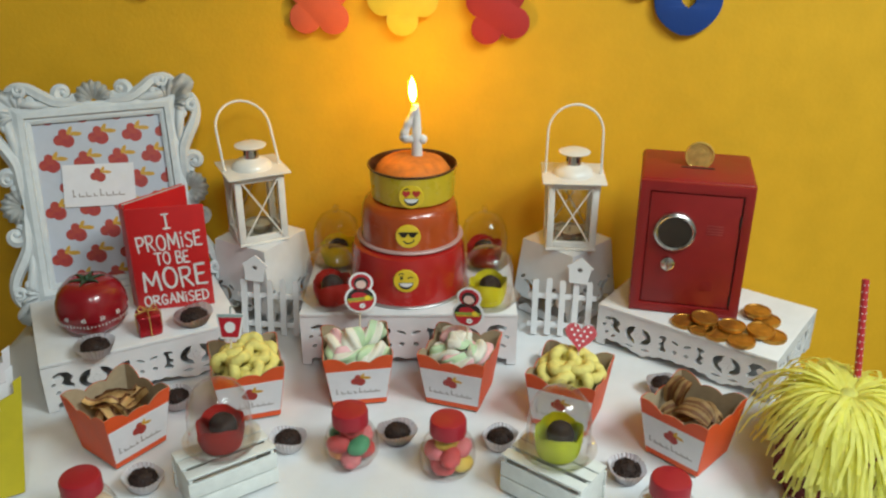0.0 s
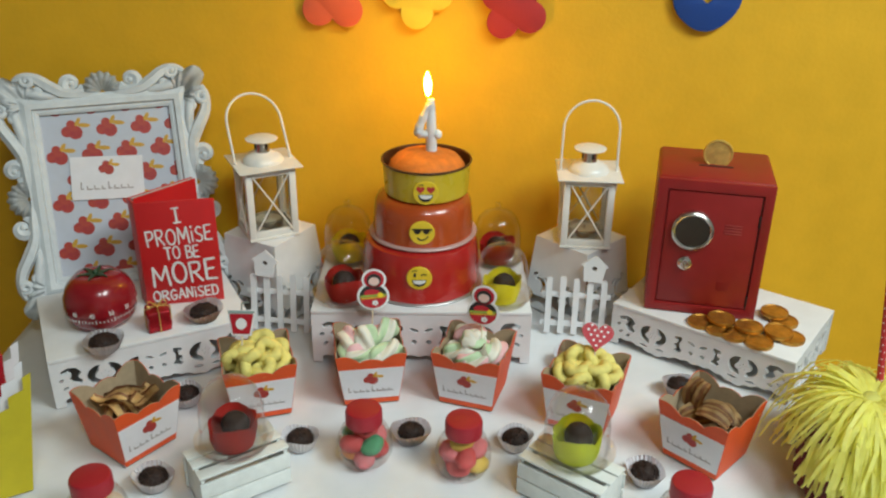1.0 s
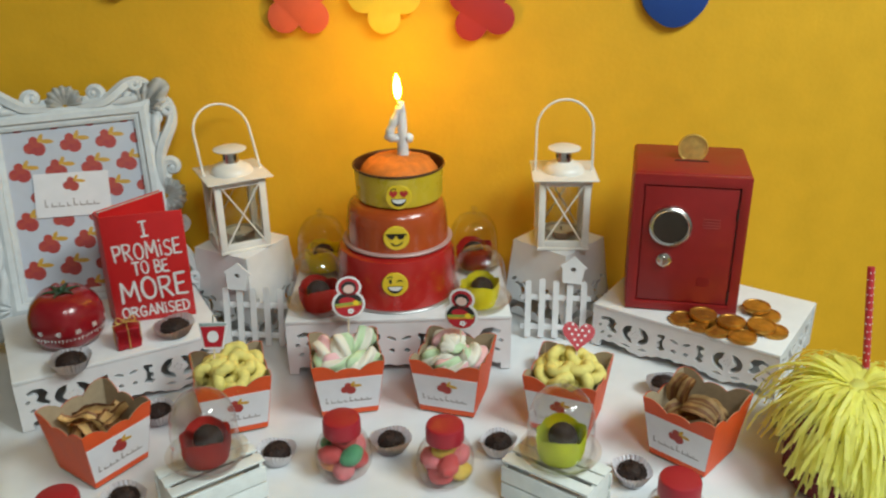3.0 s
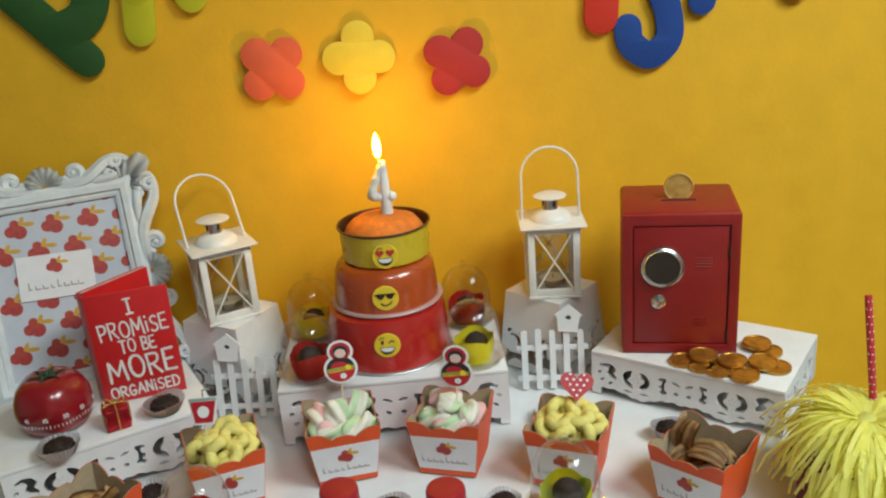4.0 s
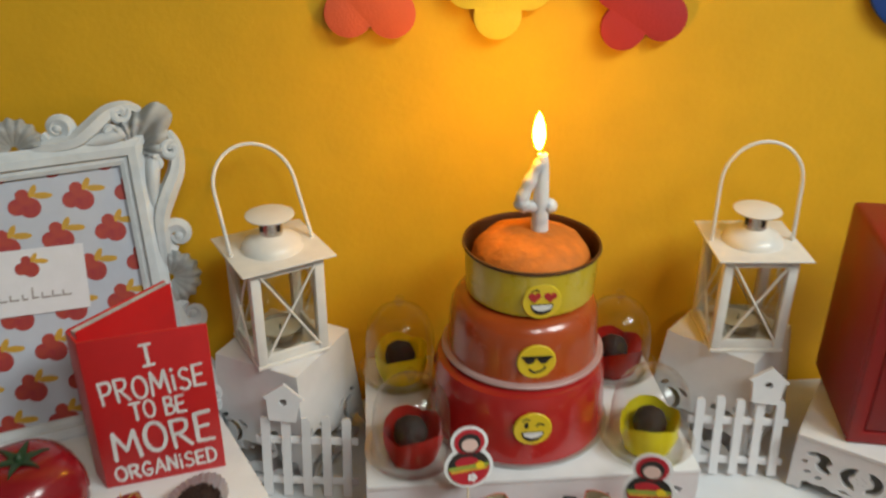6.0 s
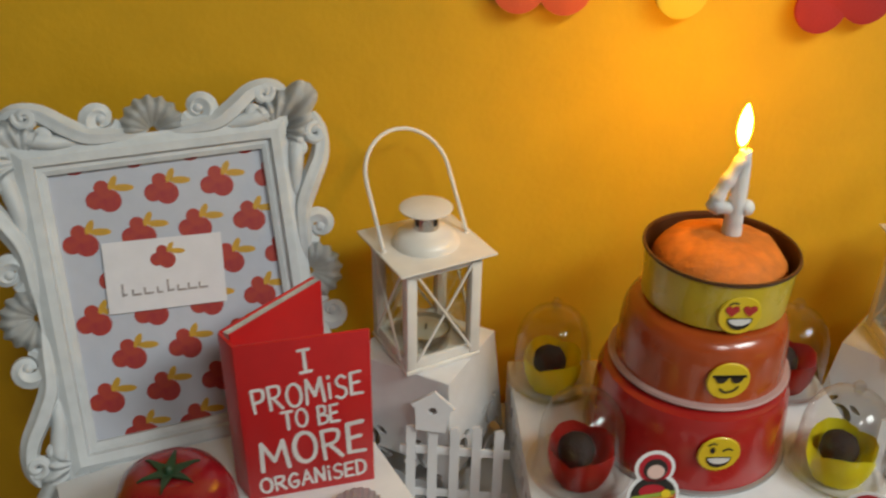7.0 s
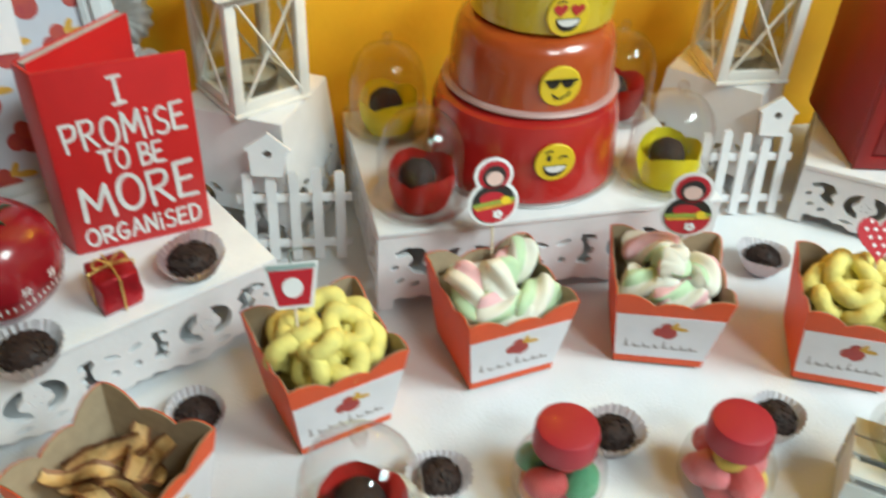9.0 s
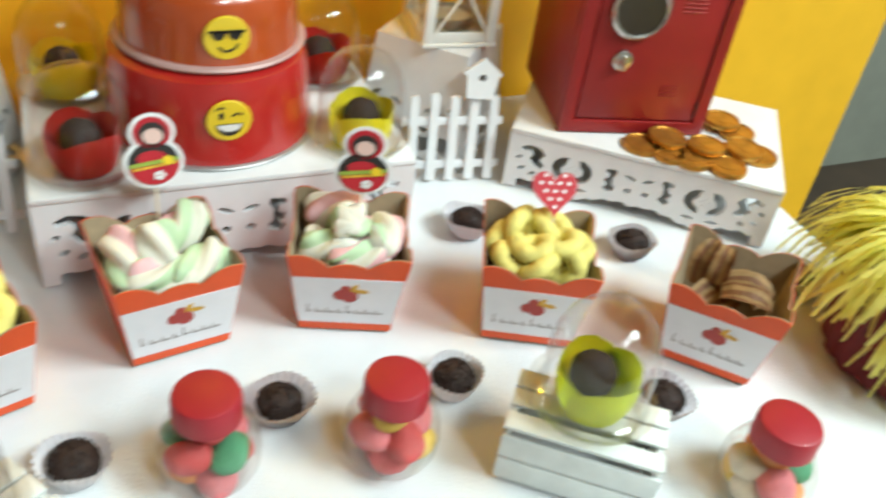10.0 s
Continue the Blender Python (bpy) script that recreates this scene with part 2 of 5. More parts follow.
ink_berry = coat("berry_red_ink", (0.27, 0.016, 0.022), 0.5, vary=0.2, scale=200, big=60, tint=(0.42, 0.05, 0.02))
ink_leaf = coat("mustard_leaf_ink", (0.66, 0.36, 0.03), 0.5, vary=0.15, scale=150, big=50)
ink_grey = coat("grey_lettering_ink", (0.34, 0.29, 0.28), 0.6)
ink_green = coat("green_ink", (0.28, 0.36, 0.05), 0.5)
print_paper = coat("pale_blue_white_print_paper", (0.50, 0.52, 0.59), 0.55, vary=0.03, scale=80, bump=0.06)
paper_white = coat("white_paper", (0.74, 0.72, 0.75), 0.6, vary=0.03, scale=80, bump=0.06)
box_orange = coat("orange_red_card", (0.72, 0.085, 0.014), 0.5, vary=0.05, scale=90, bump=0.06, big=14)
box_kraft = coat("kraft_card_inside", (0.40, 0.30, 0.19), 0.8, vary=0.08, scale=160, bump=0.15, big=20)
clear_plastic = clear("clear_plastic")
clear_glass = clear("lantern_glass", (0.93, 0.94, 0.92))
tealight_wax = coat("tealight_wax", (0.62, 0.58, 0.48), 0.5, vary=0.06)

# ---- the room ----
wall = part("wall_north", box(3.2, 0.12, 2.6, (-0.905, 1.06, 1.3)), wall_paint, None, "plain yellow-orange painted wall behind the party table", kind="structure")
tagged(wall, category="wall")
tagged(part("wall_return", box(0.12, 0.646, 2.6, (0.632, 1.446, 1.3)), grey_paint, kind="structure"), "grey painted side of the yellow wall", "wall")
tagged(part("wall_far", box(2.246, 0.12, 2.6, (1.695, 1.831, 1.3)), grey_paint, kind="structure"), "grey-green painted wall beyond the yellow one", "wall")
tagged(part("wall_west", box(0.12, 5.2, 2.6, (-2.565, -0.5, 1.3)), white_ceiling, kind="structure"), "plain white painted side wall", "wall")
tagged(part("wall_east", box(0.12, 4.76, 2.6, (2.757, -0.61, 1.3)), grey_paint, kind="structure"), "plain grey painted side wall", "wall")
tagged(part("wall_south", box(5.31, 0.12, 2.6, (0.156, -3.05, 1.3)), white_ceiling, kind="structure"), "plain white wall behind the camera", "wall")
tagged(part("floor", box(5.6, 6.2, 0.1, (0.1, -0.1, -0.05)), floor_wood, kind="structure"), "dark brown wooden floor", "floor")
tagged(part("ceiling", box(5.6, 6.2, 0.1, (0.1, -0.1, 2.65)), white_ceiling, kind="structure"), "plain white ceiling", "ceiling")

# ---- the table ----
T, S, SB, SM = 0.75, 0.812, 0.804, 0.799  # the cloth and the tops of the stands under cake, book and safe
table = thing("table", "rectangular wooden table under a white cloth", "table", -0.05, 0.68, 0)
part("tabletop", box(0.86, 0.60, 0.03, (0, 0, T - 0.022), 0.004), floor_wood, table)
leg = part("leg", box(0.05, 0.05, T - 0.037, (0, 0, (T - 0.037) / 2), 0.004), floor_wood, table, m=pose(-0.38, -0.26, 0))
for lx, ly in ((0.38, -0.26), (-0.38, 0.25), (0.38, 0.25)):
    share("leg", leg, table, pose(lx, ly, 0))


def tablecloth():
    """A cloth with a nearly flat top and a hanging, folded skirt."""
    bm = bmesh.new()
    hx, hy, nx, ny = 0.438, 0.308, 60, 44
    rows = []
    for j in range(ny + 1):
        row = []
        for i in range(nx + 1):
            x, y = -hx + 2 * hx * i / nx, -hy + 2 * hy * j / ny
            z = T - 0.002 + 0.0012 * noise.noise(Vector((x * 9, y * 9, 3))) + 0.0006 * noise.noise(Vector((x * 34, y * 30, 8)))
            edge = min(hx - abs(x), hy - abs(y))
            z -= 0.004 * max(0, 1 - edge / 0.012) ** 2
            row.append(bm.verts.new((x, y, z)))
        rows.append(row)
    for a, b in zip(rows, rows[1:]):
        for i in range(nx):
            bm.faces.new((a[i], a[i + 1], b[i + 1], b[i]))
    ring = rows[0][:] + [r[-1] for r in rows[1:]] + rows[-1][-2::-1] + [r[0] for r in rows[-2:0:-1]]
    prev = ring
    for k, z in enumerate((T - 0.02, T - 0.12, T - 0.26, T - 0.4)):
        row = []
        for q, v in enumerate(ring):
            out = Vector((v.co.x / hx, v.co.y / hy, 0)).normalized()
            out = Vector((out.x * 1.0, out.y * (0.0 if v.co.y > hy - 0.001 else 1.0), 0))
            fold = 0.004 + (0.010 * k) * (0.5 + 0.5 * math.sin(q * 0.55)) * 0.6
            row.append(bm.verts.new((v.co.x + out.x * fold, v.co.y + out.y * fold, z)))
        for q in range(len(ring)):
            j = (q + 1) % len(ring)
            bm.faces.new((prev[q], prev[j], row[j], row[q]))
        prev = row
    return bm


cloth = thing("tablecloth", "white cotton tablecloth with faint creases on the table", "tablecloth", -0.05, 0.68, 0)
part("cloth", tablecloth(), cloth_white, cloth, angle=60)


# ---- white stands with fretwork ----
def fret(w, h, n):
    """The outlines of a pierced panel: rosettes between crescents, notched combs, a curled apron."""
    foot, m = [], 24 * n
    for k in range(m + 1):
        u = k / m
        x = -w / 2 + 0.010 + (w - 0.020) * u
        wave = 0.0042 + 0.0030 * abs(math.sin(2 * math.pi * n * u)) + 0.0030 * math.cos(2 * math.pi * n * u) + 0.0010 * math.sin(14 * math.pi * n * u)
        foot.append((x, max(0.0012, wave)))
    outer = [(-w / 2, h), (-w / 2, 0), (-w / 2 + 0.0098, 0)] + foot + [(w / 2 - 0.0098, 0), (w / 2, 0), (w / 2, h)]
    holes = []
    c, q, s = h * 0.55, h / 0.055, w / n / 0.098
    comb = ((0.0040, 0.0130), (-0.0050, 0.0115), (-0.0062, 0.0078), (-0.0012, 0.0066), (-0.0016, 0.0022), (-0.0056, 0.0006), (-0.0050, -0.0040), (-0.0016, -0.0052), (-0.0060, -0.0088), (-0.0020, -0.0128), (0.0052, -0.0106), (0.0058, -0.0070), (0.0026, -0.0040), (0.0022, 0.0040), (0.0050, 0.0085))
    for k in range(n):
        x = -w / 2 + w * (k + 0.5) / n
        d = 1 if x < 0 else -1
        for f in (-1, 1):
            big, small = [], []
            for e in range(21):
                a = radians(-74 + 148 * e / 20)
                full = math.sin(math.pi * e / 20) ** 0.6
                big.append((x + f * (0.0100 + 0.0085 * full) * math.cos(a) * min(q, s * 1.1), c + (0.0118 + 0.0052 * full) * math.sin(a) * q))
                r = 0.0088 + 0.0016 * math.cos(5 * a + 0.5)
                small.append((x + f * r * math.cos(a) * min(q, s * 1.1), c + (r + 0.0020) * math.sin(a) * q))
            holes.append(big + small[::-1])
        for e in range(5):
            a = 2 * math.pi * e / 5 + 0.3
            holes.append(oval(x + 0.0040 * q * math.cos(a), c + 0.0040 * q * math.sin(a), 0.0008 * q, n=7))
        holes.append([(x + d * (0.0285 * s + px * 0.95 * min(q, s)), c + pz * 0.95 * q) for px, pz in comb])
        holes.append(oval(x + d * 0.0425 * s, c + 0.0070 * q, 0.0046 * s, 0.0019 * q, 12, -d * 0.35))
        holes.append(oval(x + d * 0.0425 * s, c - 0.0066 * q, 0.0026 * s, 0.0026 * q, 10))
        hook = [(-0.0210, 0.0085), (-0.0250, 0.0150), (-0.0330, 0.0165), (-0.0400, 0.0130), (-0.0385, 0.0090), (-0.0330, 0.0108), (-0.0300, 0.0070), (-0.0330, 0.0020), (-0.0290, -0.0035), (-0.0225, -0.0060), (-0.0205, -0.0020), (-0.0245, 0.0030)]
        holes.append([(x + d * px * s, c + pz * q) for px, pz in hook])
        for px, pz, rx in ((-0.0400, 0.0020, 0.0026), (-0.0370, -0.0085, 0.0030), (-0.0285, -0.0120, 0.0030)):
            holes.append(oval(x + d * px * s, c + pz * q, rx * s, 0.0019 * q, 10, d * 0.5))
        for f in (-1, 1):
            holes.append([(x + f * px * s, c + pz * q) for px, pz in ((0.0030, -0.0185), (0.0095, -0.0160), (0.0150, -0.0178), (0.0090, -0.0200))])
    return [outer] + holes


def stand(label, x, y, rz, w, d, h, nw, nd):
    """A board on four pierced side panels; x, y is its front left corner."""
    ob = thing("display_stand", label, "display stand", x, y, T, rz, "display stands")
    t = 0.004
    part("top", box(w, d, t, (w / 2, d / 2, h - t / 2), 0.0008), board_white, ob)
    part("front_panel", cut(fret(w, h - t - 0.0003, nw), t, m=pose(w / 2, t / 2 + 0.0008, 0) @ UP), board_white, ob, "white panel pierced with scrolls", angle=30)
    part("back_panel", cut(fret(w, h - t - 0.0003, nw), t, m=pose(w / 2, d - t / 2 - 0.0008, 0) @ UP), board_white, ob, angle=30)
    for sx in (t / 2 + 0.0008, w - t / 2 - 0.0008):
        part("side_panel", cut(fret(d - 2 * t - 0.003, h - t - 0.0003, nd), t, m=pose(sx, d / 2, 0, 0, 0, -90) @ UP), board_white, ob, angle=30)
    return ob


stand("white pierced wooden stand carrying the cake tins", -0.1505, 0.802, 0, 0.2285, 0.152, S - T, 2, 2)
stand("white pierced wooden stand carrying the red book", -0.387, 0.713, 26.5, 0.196, 0.142, SB - T, 2, 2)
stand("white pierced wooden stand carrying the red safe", 0.171, 0.849, -37, 0.196, 0.132, SM - T, 2, 2)


def riser(label, x, y, rz, h):
    """A square tapering pedestal with pierced foot."""
    ob = thing("lantern_pedestal", label, "pedestal", x, y, T, rz, "lantern pedestals")
    a, b, t = 0.0362, 0.0445, 0.004
    lean = math.degrees(math.atan2(b - a, h))
    slope = math.hypot(h, b - a)
    part("top", box(2 * a - 0.001, 2 * a - 0.001, t, (0, 0, h - t / 2), 0.0008), board_white, ob)
    for k in range(4):
        loops = [[(-a, slope - 0.0005), (-b, 0), (-b + 0.012, 0)] + [(-b + 0.012 + (2 * b - 0.024) * q / 24, 0.004 + 0.006 * abs(math.sin(math.pi * q / 8))) for q in range(25)] + [(b - 0.012, 0), (b, 0), (a, slope - 0.0005)]]
        for f in (-1, 1):
            loops.append(arc_band(f * 0.026, 0.030, 0.0085, 0.006, math.pi / 2 - f * 0.4, math.pi / 2 + f * 2.6))
            loops.append(arc_band(f * 0.010, 0.026, 0.0065, 0.0045, -math.pi / 2 - f * 0.9, -math.pi / 2 + f * 1.5))
            loops.append(oval(f * 0.014, 0.040, 0.005, 0.0022, 10, f * 0.5))
            loops.append(oval(f * 0.031, 0.043, 0.0045, 0.002, 10, -f * 0.7))
            loops.append(oval(f * 0.034, 0.018, 0.003, 0.002, 8))
        part("side_panel", cut(loops, 0.002, m=pose(0, 0, 0, 0, 0, 90 * k) @ pose(0, -b + 0.0008, 0, 90 - lean)), board_white, ob, angle=30)
    return ob


riser("white tapering pedestal with pierced foot under a lantern", -0.2125, 0.9325, 60, 0.096)
riser("white tapering pedestal with pierced foot beside the safe", 0.1455, 0.9360, 45, 0.089)


# ---- lanterns ----
def lantern(label, x, y, z, rz, handle_lean):
    ob = thing("lantern", label, "lantern", x, y, z, rz, "white lanterns")
    b, h, pw = 0.0275, 0.0815, 0.0350
    part("base", box(2 * b + 0.002, 2 * b + 0.002, 0.003, (0, 0, 0.0015), 0.0006), metal_white, ob)
    post = part("post", box(0.0075, 0.0075, h - 0.003, (0, 0, h / 2 + 0.0015), 0.0008), metal_white, ob, m=pose(-b + 0.0035, -b + 0.0035, 0))
    for sx, sy in ((1, -1), (-1, 1), (1, 1)):
        share("post", post, ob, pose(sx * (b - 0.0035), sy * (b - 0.0035), 0))
    rail = part("rail", box(2 * b - 0.014, 0.003, 0.0075, (0, 0, 0), 0.0006), metal_white, ob, m=pose(0, -b + 0.002, 0.0068))
    rod = part("cross_rod", tube([(-0.0205, 0, -0.0335), (0.0205, 0, 0.0335)], 0.0009, 6), metal_white, ob, m=pose(0, -b - 0.0006, 0.0428))
    pane = part("pane", box(2 * b - 0.013, 0.0008, h - 0.016), clear_glass, ob, "clear glass pane", m=pose(0, -b + 0.003, 0.0405))
    for k in range(4):
        turn = pose(0, 0, 0, 0, 0, 90 * k)
        for zz in (0.0068, h - 0.0042):
            if k or zz > 0.01:
                share("rail", rail, ob, turn @ pose(0, -b + 0.002, zz))
        for f in (0, 180):
            if k or f:
                share("cross_rod", rod, ob, turn @ pose(0, -b - 0.0006 - (0.0012 if f else 0), 0.0428, 0, 0, f))
        if k:
            share("pane", pane, ob, turn @ pose(0, -b + 0.003, 0.0405))
    part("roof_plate", box(2 * pw, 2 * pw, 0.0016, (0, 0, h + 0.0009), 0.0006), metal_white, ob)
    part("roof_dome", lathe([(0.0225, h + 0.0016), (0.0225, h + 0.003), (0.0205, h + 0.007), (0.016, h + 0.0105), (0.0095, h + 0.0125), (0.0085, h + 0.013)], 36), metal_white, ob)
    part("chimney", lathe([(0.0085, h + 0.012), (0.0082, h + 0.0262)], 24), chrome, ob, "chrome chimney with dark vents")
    for k in range(4):
        part("vent", box(0.0026, 0.001, 0.006, (0, -0.0084, h + 0.0195)), slot_dark, ob, m=pose(0, 0, 0, 0, 0, 20 + 90 * k))
    part("cap", lathe([(0, h + 0.0298), (0.0135, h + 0.0291), (0.0176, h + 0.0274), (0.0173, h + 0.0264), (0.009, h + 0.0258), (0, h + 0.0258)], 36), metal_white, ob)
    arch = [(-0.031, 0, 0)] + [(-0.031 + 0.0002 * k, 0, 0.012 * k) for k in range(1, 4)]
    arch += [(0.0303 * math.cos(math.pi - math.pi * k / 16), 0, 0.046 + 0.032 * math.sin(math.pi * k / 16)) for k in range(17)]
    arch += [(0.031 - 0.0002 * k, 0, 0.012 * k) for k in (3, 2, 1)] + [(0.031, 0, 0)]
    part("handle", tube(arch, 0.0014, 8), metal_white, ob, "bent white wire handle", m=pose(0, 0, h + 0.0015, -handle_lean))
    for f in (-1, 1):
        part("handle_pin", lathe([(0, 0.0022), (0.0018, 0.0015), (0.0018, -0.0005)], 10), metal_white, ob, m=pose(f * 0.031, 0, h + 0.0022))
    tea = thing("tealight", "small cream tealight inside a lantern", "candle", x, y, z + 0.0032, rz, "tealights")
    part("wax", lathe([(0, 0.010), (0.014, 0.0105), (0.0165, 0.010)], 28), tealight_wax, tea)
    part("cup", lathe([(0.0165, 0), (0.0175, 0.013), (0.0168, 0.013), (0.0162, 0.0008), (0, 0.0008)], 28), chrome, tea, "thin aluminium cup")
    part("wick", tube([(0, 0, 0.0095), (0.0006, 0, 0.014)], 0.0006, 6), wick_black, tea)
    return ob


lantern("white metal lantern with crossed wires on a pedestal", -0.2135, 0.9285, 0.8465, 26, 34)
lantern("white metal lantern with a tealight beside the safe", 0.1460, 0.9270, 0.8395, -4, 3)


# ---- cake tins ----
CX, CY = -0.0385, 0.8770


def sticker(parent, r, z, face, rz):
    ob = part("sticker", lathe([(0, 0.0006), (0.0125, 0.0004), (0.0132, -0.0006)], 28), smile_yellow, parent, "round yellow smiling sticker", m=pose(0, 0, 0, 0, 0, rz) @ pose(0, -r - 0.0006, z, 90))
    lift = 0.0009
    if face == "cool":
        part("shades", cut([band([(-0.0095, 0.0043), (0.0095, 0.0043)], 0.0008)], 0.0004, m=pose(0, 0, lift)), ink_black, ob, angle=0)
        for f in (-1, 1):
            part("lens", cut([oval(f * 0.0046, 0.0045, 0.0040, 0.0052, 12, 0, math.pi, 2 * math.pi)], 0.0004, m=pose(0, 0, lift)), ink_black, ob, angle=0)
        part("mouth", cut([band(smooth([(-0.0045, -0.005), (-0.001, -0.0075), (0.004, -0.006), (0.006, -0.0035)], 5), 0.0006)], 0.0004, m=pose(0, 0, lift)), ink_black, ob, angle=0)
        return
    part("mouth", cut([oval(0, -0.0015, 0.0075, 0.0078, 14, 0, math.pi, 2 * math.pi)], 0.0004, m=pose(0, 0, lift)), ink_black, ob, angle=0)
    part("teeth", cut([oval(0, -0.0019, 0.0068, 0.0045, 12, 0, math.pi, 2 * math.pi)], 0.0004, m=pose(0, 0, lift + 0.0003)), ink_white, ob, angle=0)
    if face == "hearts":
        for f in (-1, 1):
            part("heart_eye", cut([heart(0.0042, f * 0.0052, 0.0038)], 0.0004, m=pose(0, 0, lift)), ink_red, ob, angle=0)
    else:
        part("eye", cut([oval(-0.0045, 0.004, 0.0014, 0.0024, 12)], 0.0004, m=pose(0, 0, lift)), ink_black, ob, angle=0)
        part("winking_eye", cut([band(smooth([(0.002, 0.0035), (0.0045, 0.005), (0.0072, 0.0042)], 4), 0.0005)], 0.0004, m=pose(0, 0, lift)), ink_black, ob, angle=0)
    part("brow", cut([band(smooth([(-0.0075, 0.0078), (-0.005, 0.0092), (-0.0025, 0.0086)], 4), 0.0004)], 0.0004, m=pose(0, 0, lift)), ink_black, ob, angle=0)


def heart(s, cx=0, cy=0, n=28):
    out = []
    for k in range(n):
        a = 2 * math.pi * k / n
        out.append((cx + s * math.sin(a) ** 3, cy + s / 16 * (13 * math.cos(a) - 5 * math.cos(2 * a) - 2 * math.cos(3 * a) - math.cos(4 * a))))
    return out


tin = thing("cake_tin", "large red glazed tin turned upside down on the stand", "cake tin", CX, CY, S, 0, "stacked cake tins")
part("body", lathe([(0.0645, 0.002), (0.0640, 0.008), (0.0628, 0.030), (0.0615, 0.046), (0.0585, 0.0535), (0.052, 0.0565), (0, 0.0570)], 72), tin_red, tin)
part("rim", lathe([(0.0630, 0.0002), (0.0665, 0.0004), (0.0672, 0.0014), (0.0665, 0.0024), (0.0640, 0.003)], 72), tin_grey, tin, "grey rolled rim")
sticker(tin, 0.0636, 0.033, "wink", 0)
tin = thing("cake_tin", "middle burnt-orange glazed tin turned upside down", "cake tin", CX + 0.0025, CY + 0.0030, S + 0.0572, 0, "stacked cake tins")
part("body", lathe([(0.0540, 0.002), (0.0535, 0.008), (0.0525, 0.026), (0.0512, 0.036), (0.048, 0.0425), (0.042, 0.0452), (0, 0.0458)], 72), tin_orange, tin)
part("rim", lathe([(0.0535, 0.0002), (0.0572, 0.0004), (0.0580, 0.0018), (0.0570, 0.0032), (0.0538, 0.0036)], 72), tin_edge, tin, "pale pinkish rolled rim")
sticker(tin, 0.0530, 0.0205, "cool", 0)
tin = thing("cake_tin", "small yellow tin with a nonstick brown inside", "cake tin", CX + 0.0060, CY + 0.0060, S + 0.1032, 0, "stacked cake tins")
part("body", lathe([(0, 0.0006), (0.043, 0.0006), (0.0445, 0.002), (0.0462, 0.034)], 72), tin_yellow, tin)
part("lining", lathe([(0.0458, 0.034), (0.0440, 0.004), (0, 0.003)], 72), tin_inside, tin, "brown nonstick lining")
part("rim", lathe([(0.0455, 0.0338), (0.0462, 0.0358), (0.0476, 0.0358), (0.0480, 0.0345), (0.0474, 0.0335), (0.0460, 0.0336)], 72), tin_inside, tin, "brown rolled rim")
sticker(tin, 0.0450, 0.0140, "hearts", 0)
cake = thing("sponge_cake", "orange-brown domed sponge cake baked in the yellow tin", "cake", CX + 0.0060, CY + 0.0060, S + 0.1065, 0)
bm = lathe([(0.0415, 0.0005), (0.0415, 0.020), (0.0402, 0.0255), (0.0370, 0.0298), (0.032, 0.0348), (0.022, 0.0385), (0.010, 0.0402), (0, 0.0406)], 64)
for v in bm.verts:
    if v.co.z > 0.02:
        v.co += Vector((0, 0, 0.0016 * noise.noise(v.co * 60) + 0.0007 * noise.noise(v.co * 220)))
part("crumb", bm, crumb, cake, angle=80)

# ---- number candle ----
candle = thing("number_candle", "white wax number four birthday candle, lit", "candle", CX + 0.0070, CY + 0.0075, S + 0.1065 + 0.0385, 0)
four = smooth([(0.0030, 0.051), (-0.0045, 0.036), (-0.0095, 0.023), (-0.0085, 0.0195), (0, 0.0190), (0.0095, 0.0190)], 5)
bm = tube([(q[0], 0, q[1]) for q in four], [0.0044 + 0.0005 * math.sin(k * 1.7) for k in range(len(four))], 12)
tube([(0.0032, 0, 0.0565), (0.0034, 0, 0.048), (0.0038, 0, 0.035), (0.0040, 0, 0.015), (0.0040, 0, -0.002)], [0.0034, 0.0044, 0.0050, 0.0055, 0.0064], 12, bm=bm)
for q in ((-0.0085, 0.0215), (0.0100, 0.0190), (0.004, 0.0085), (0.003, 0.0015)):
    ball(0.0054, (q[0], 0, q[1]), 2, bm)
part("wax", bm, wax, candle, angle=60)
part("wick", tube([(0.0032, 0, 0.0555), (0.0034, 0, 0.0590), (0.0026, 0, 0.0625)], 0.0006, 6), wick_black, candle)
part("flame", lathe([(0, 0.0590), (0.0019, 0.0608), (0.0034, 0.0650), (0.0039, 0.0700), (0.0034, 0.0760), (0.0018, 0.0815), (0, 0.0855)], 20, m=pose(0.0026, 0, 0.0, 0, -2)), flame_glow, candle, "bright yellow flame")

# ---- money safe ----
safe = thing("toy_safe", "dark red toy metal safe with combination dial on the stand", "money box", 0.2015, 0.8400, SM, -13.3)
W, D, Hs = 0.1145, 0.098, 0.151
part("body", box(W, D, Hs, (W / 2, D / 2, Hs / 2), 0.0045, seg=3), safe_red, safe)
part("front_frame", cut([[(0.001, 0.001), (W - 0.001, 0.001), (W - 0.001, Hs - 0.001), (0.001, Hs - 0.001)], [(0.011, 0.011), (0.011, Hs - 0.012), (W - 0.011, Hs - 0.012), (W - 0.011, 0.011)]], 0.005, 0.0012, m=pose(0, -0.0015, 0) @ UP), safe_red, safe)
door = part("door", box(W - 0.0245, 0.003, Hs - 0.0255, (W / 2, -0.0012, Hs / 2 - 0.0005), 0.0008), safe_red, safe)
part("dial", lathe([(0, 0.004), (0.0175, 0.004), (0.0178, 0.0025), (0.0178, 0)], 40, m=pose(0.0395, -0.0028, 0.0965, 90)), dial_dark, door, "dark round combination dial")
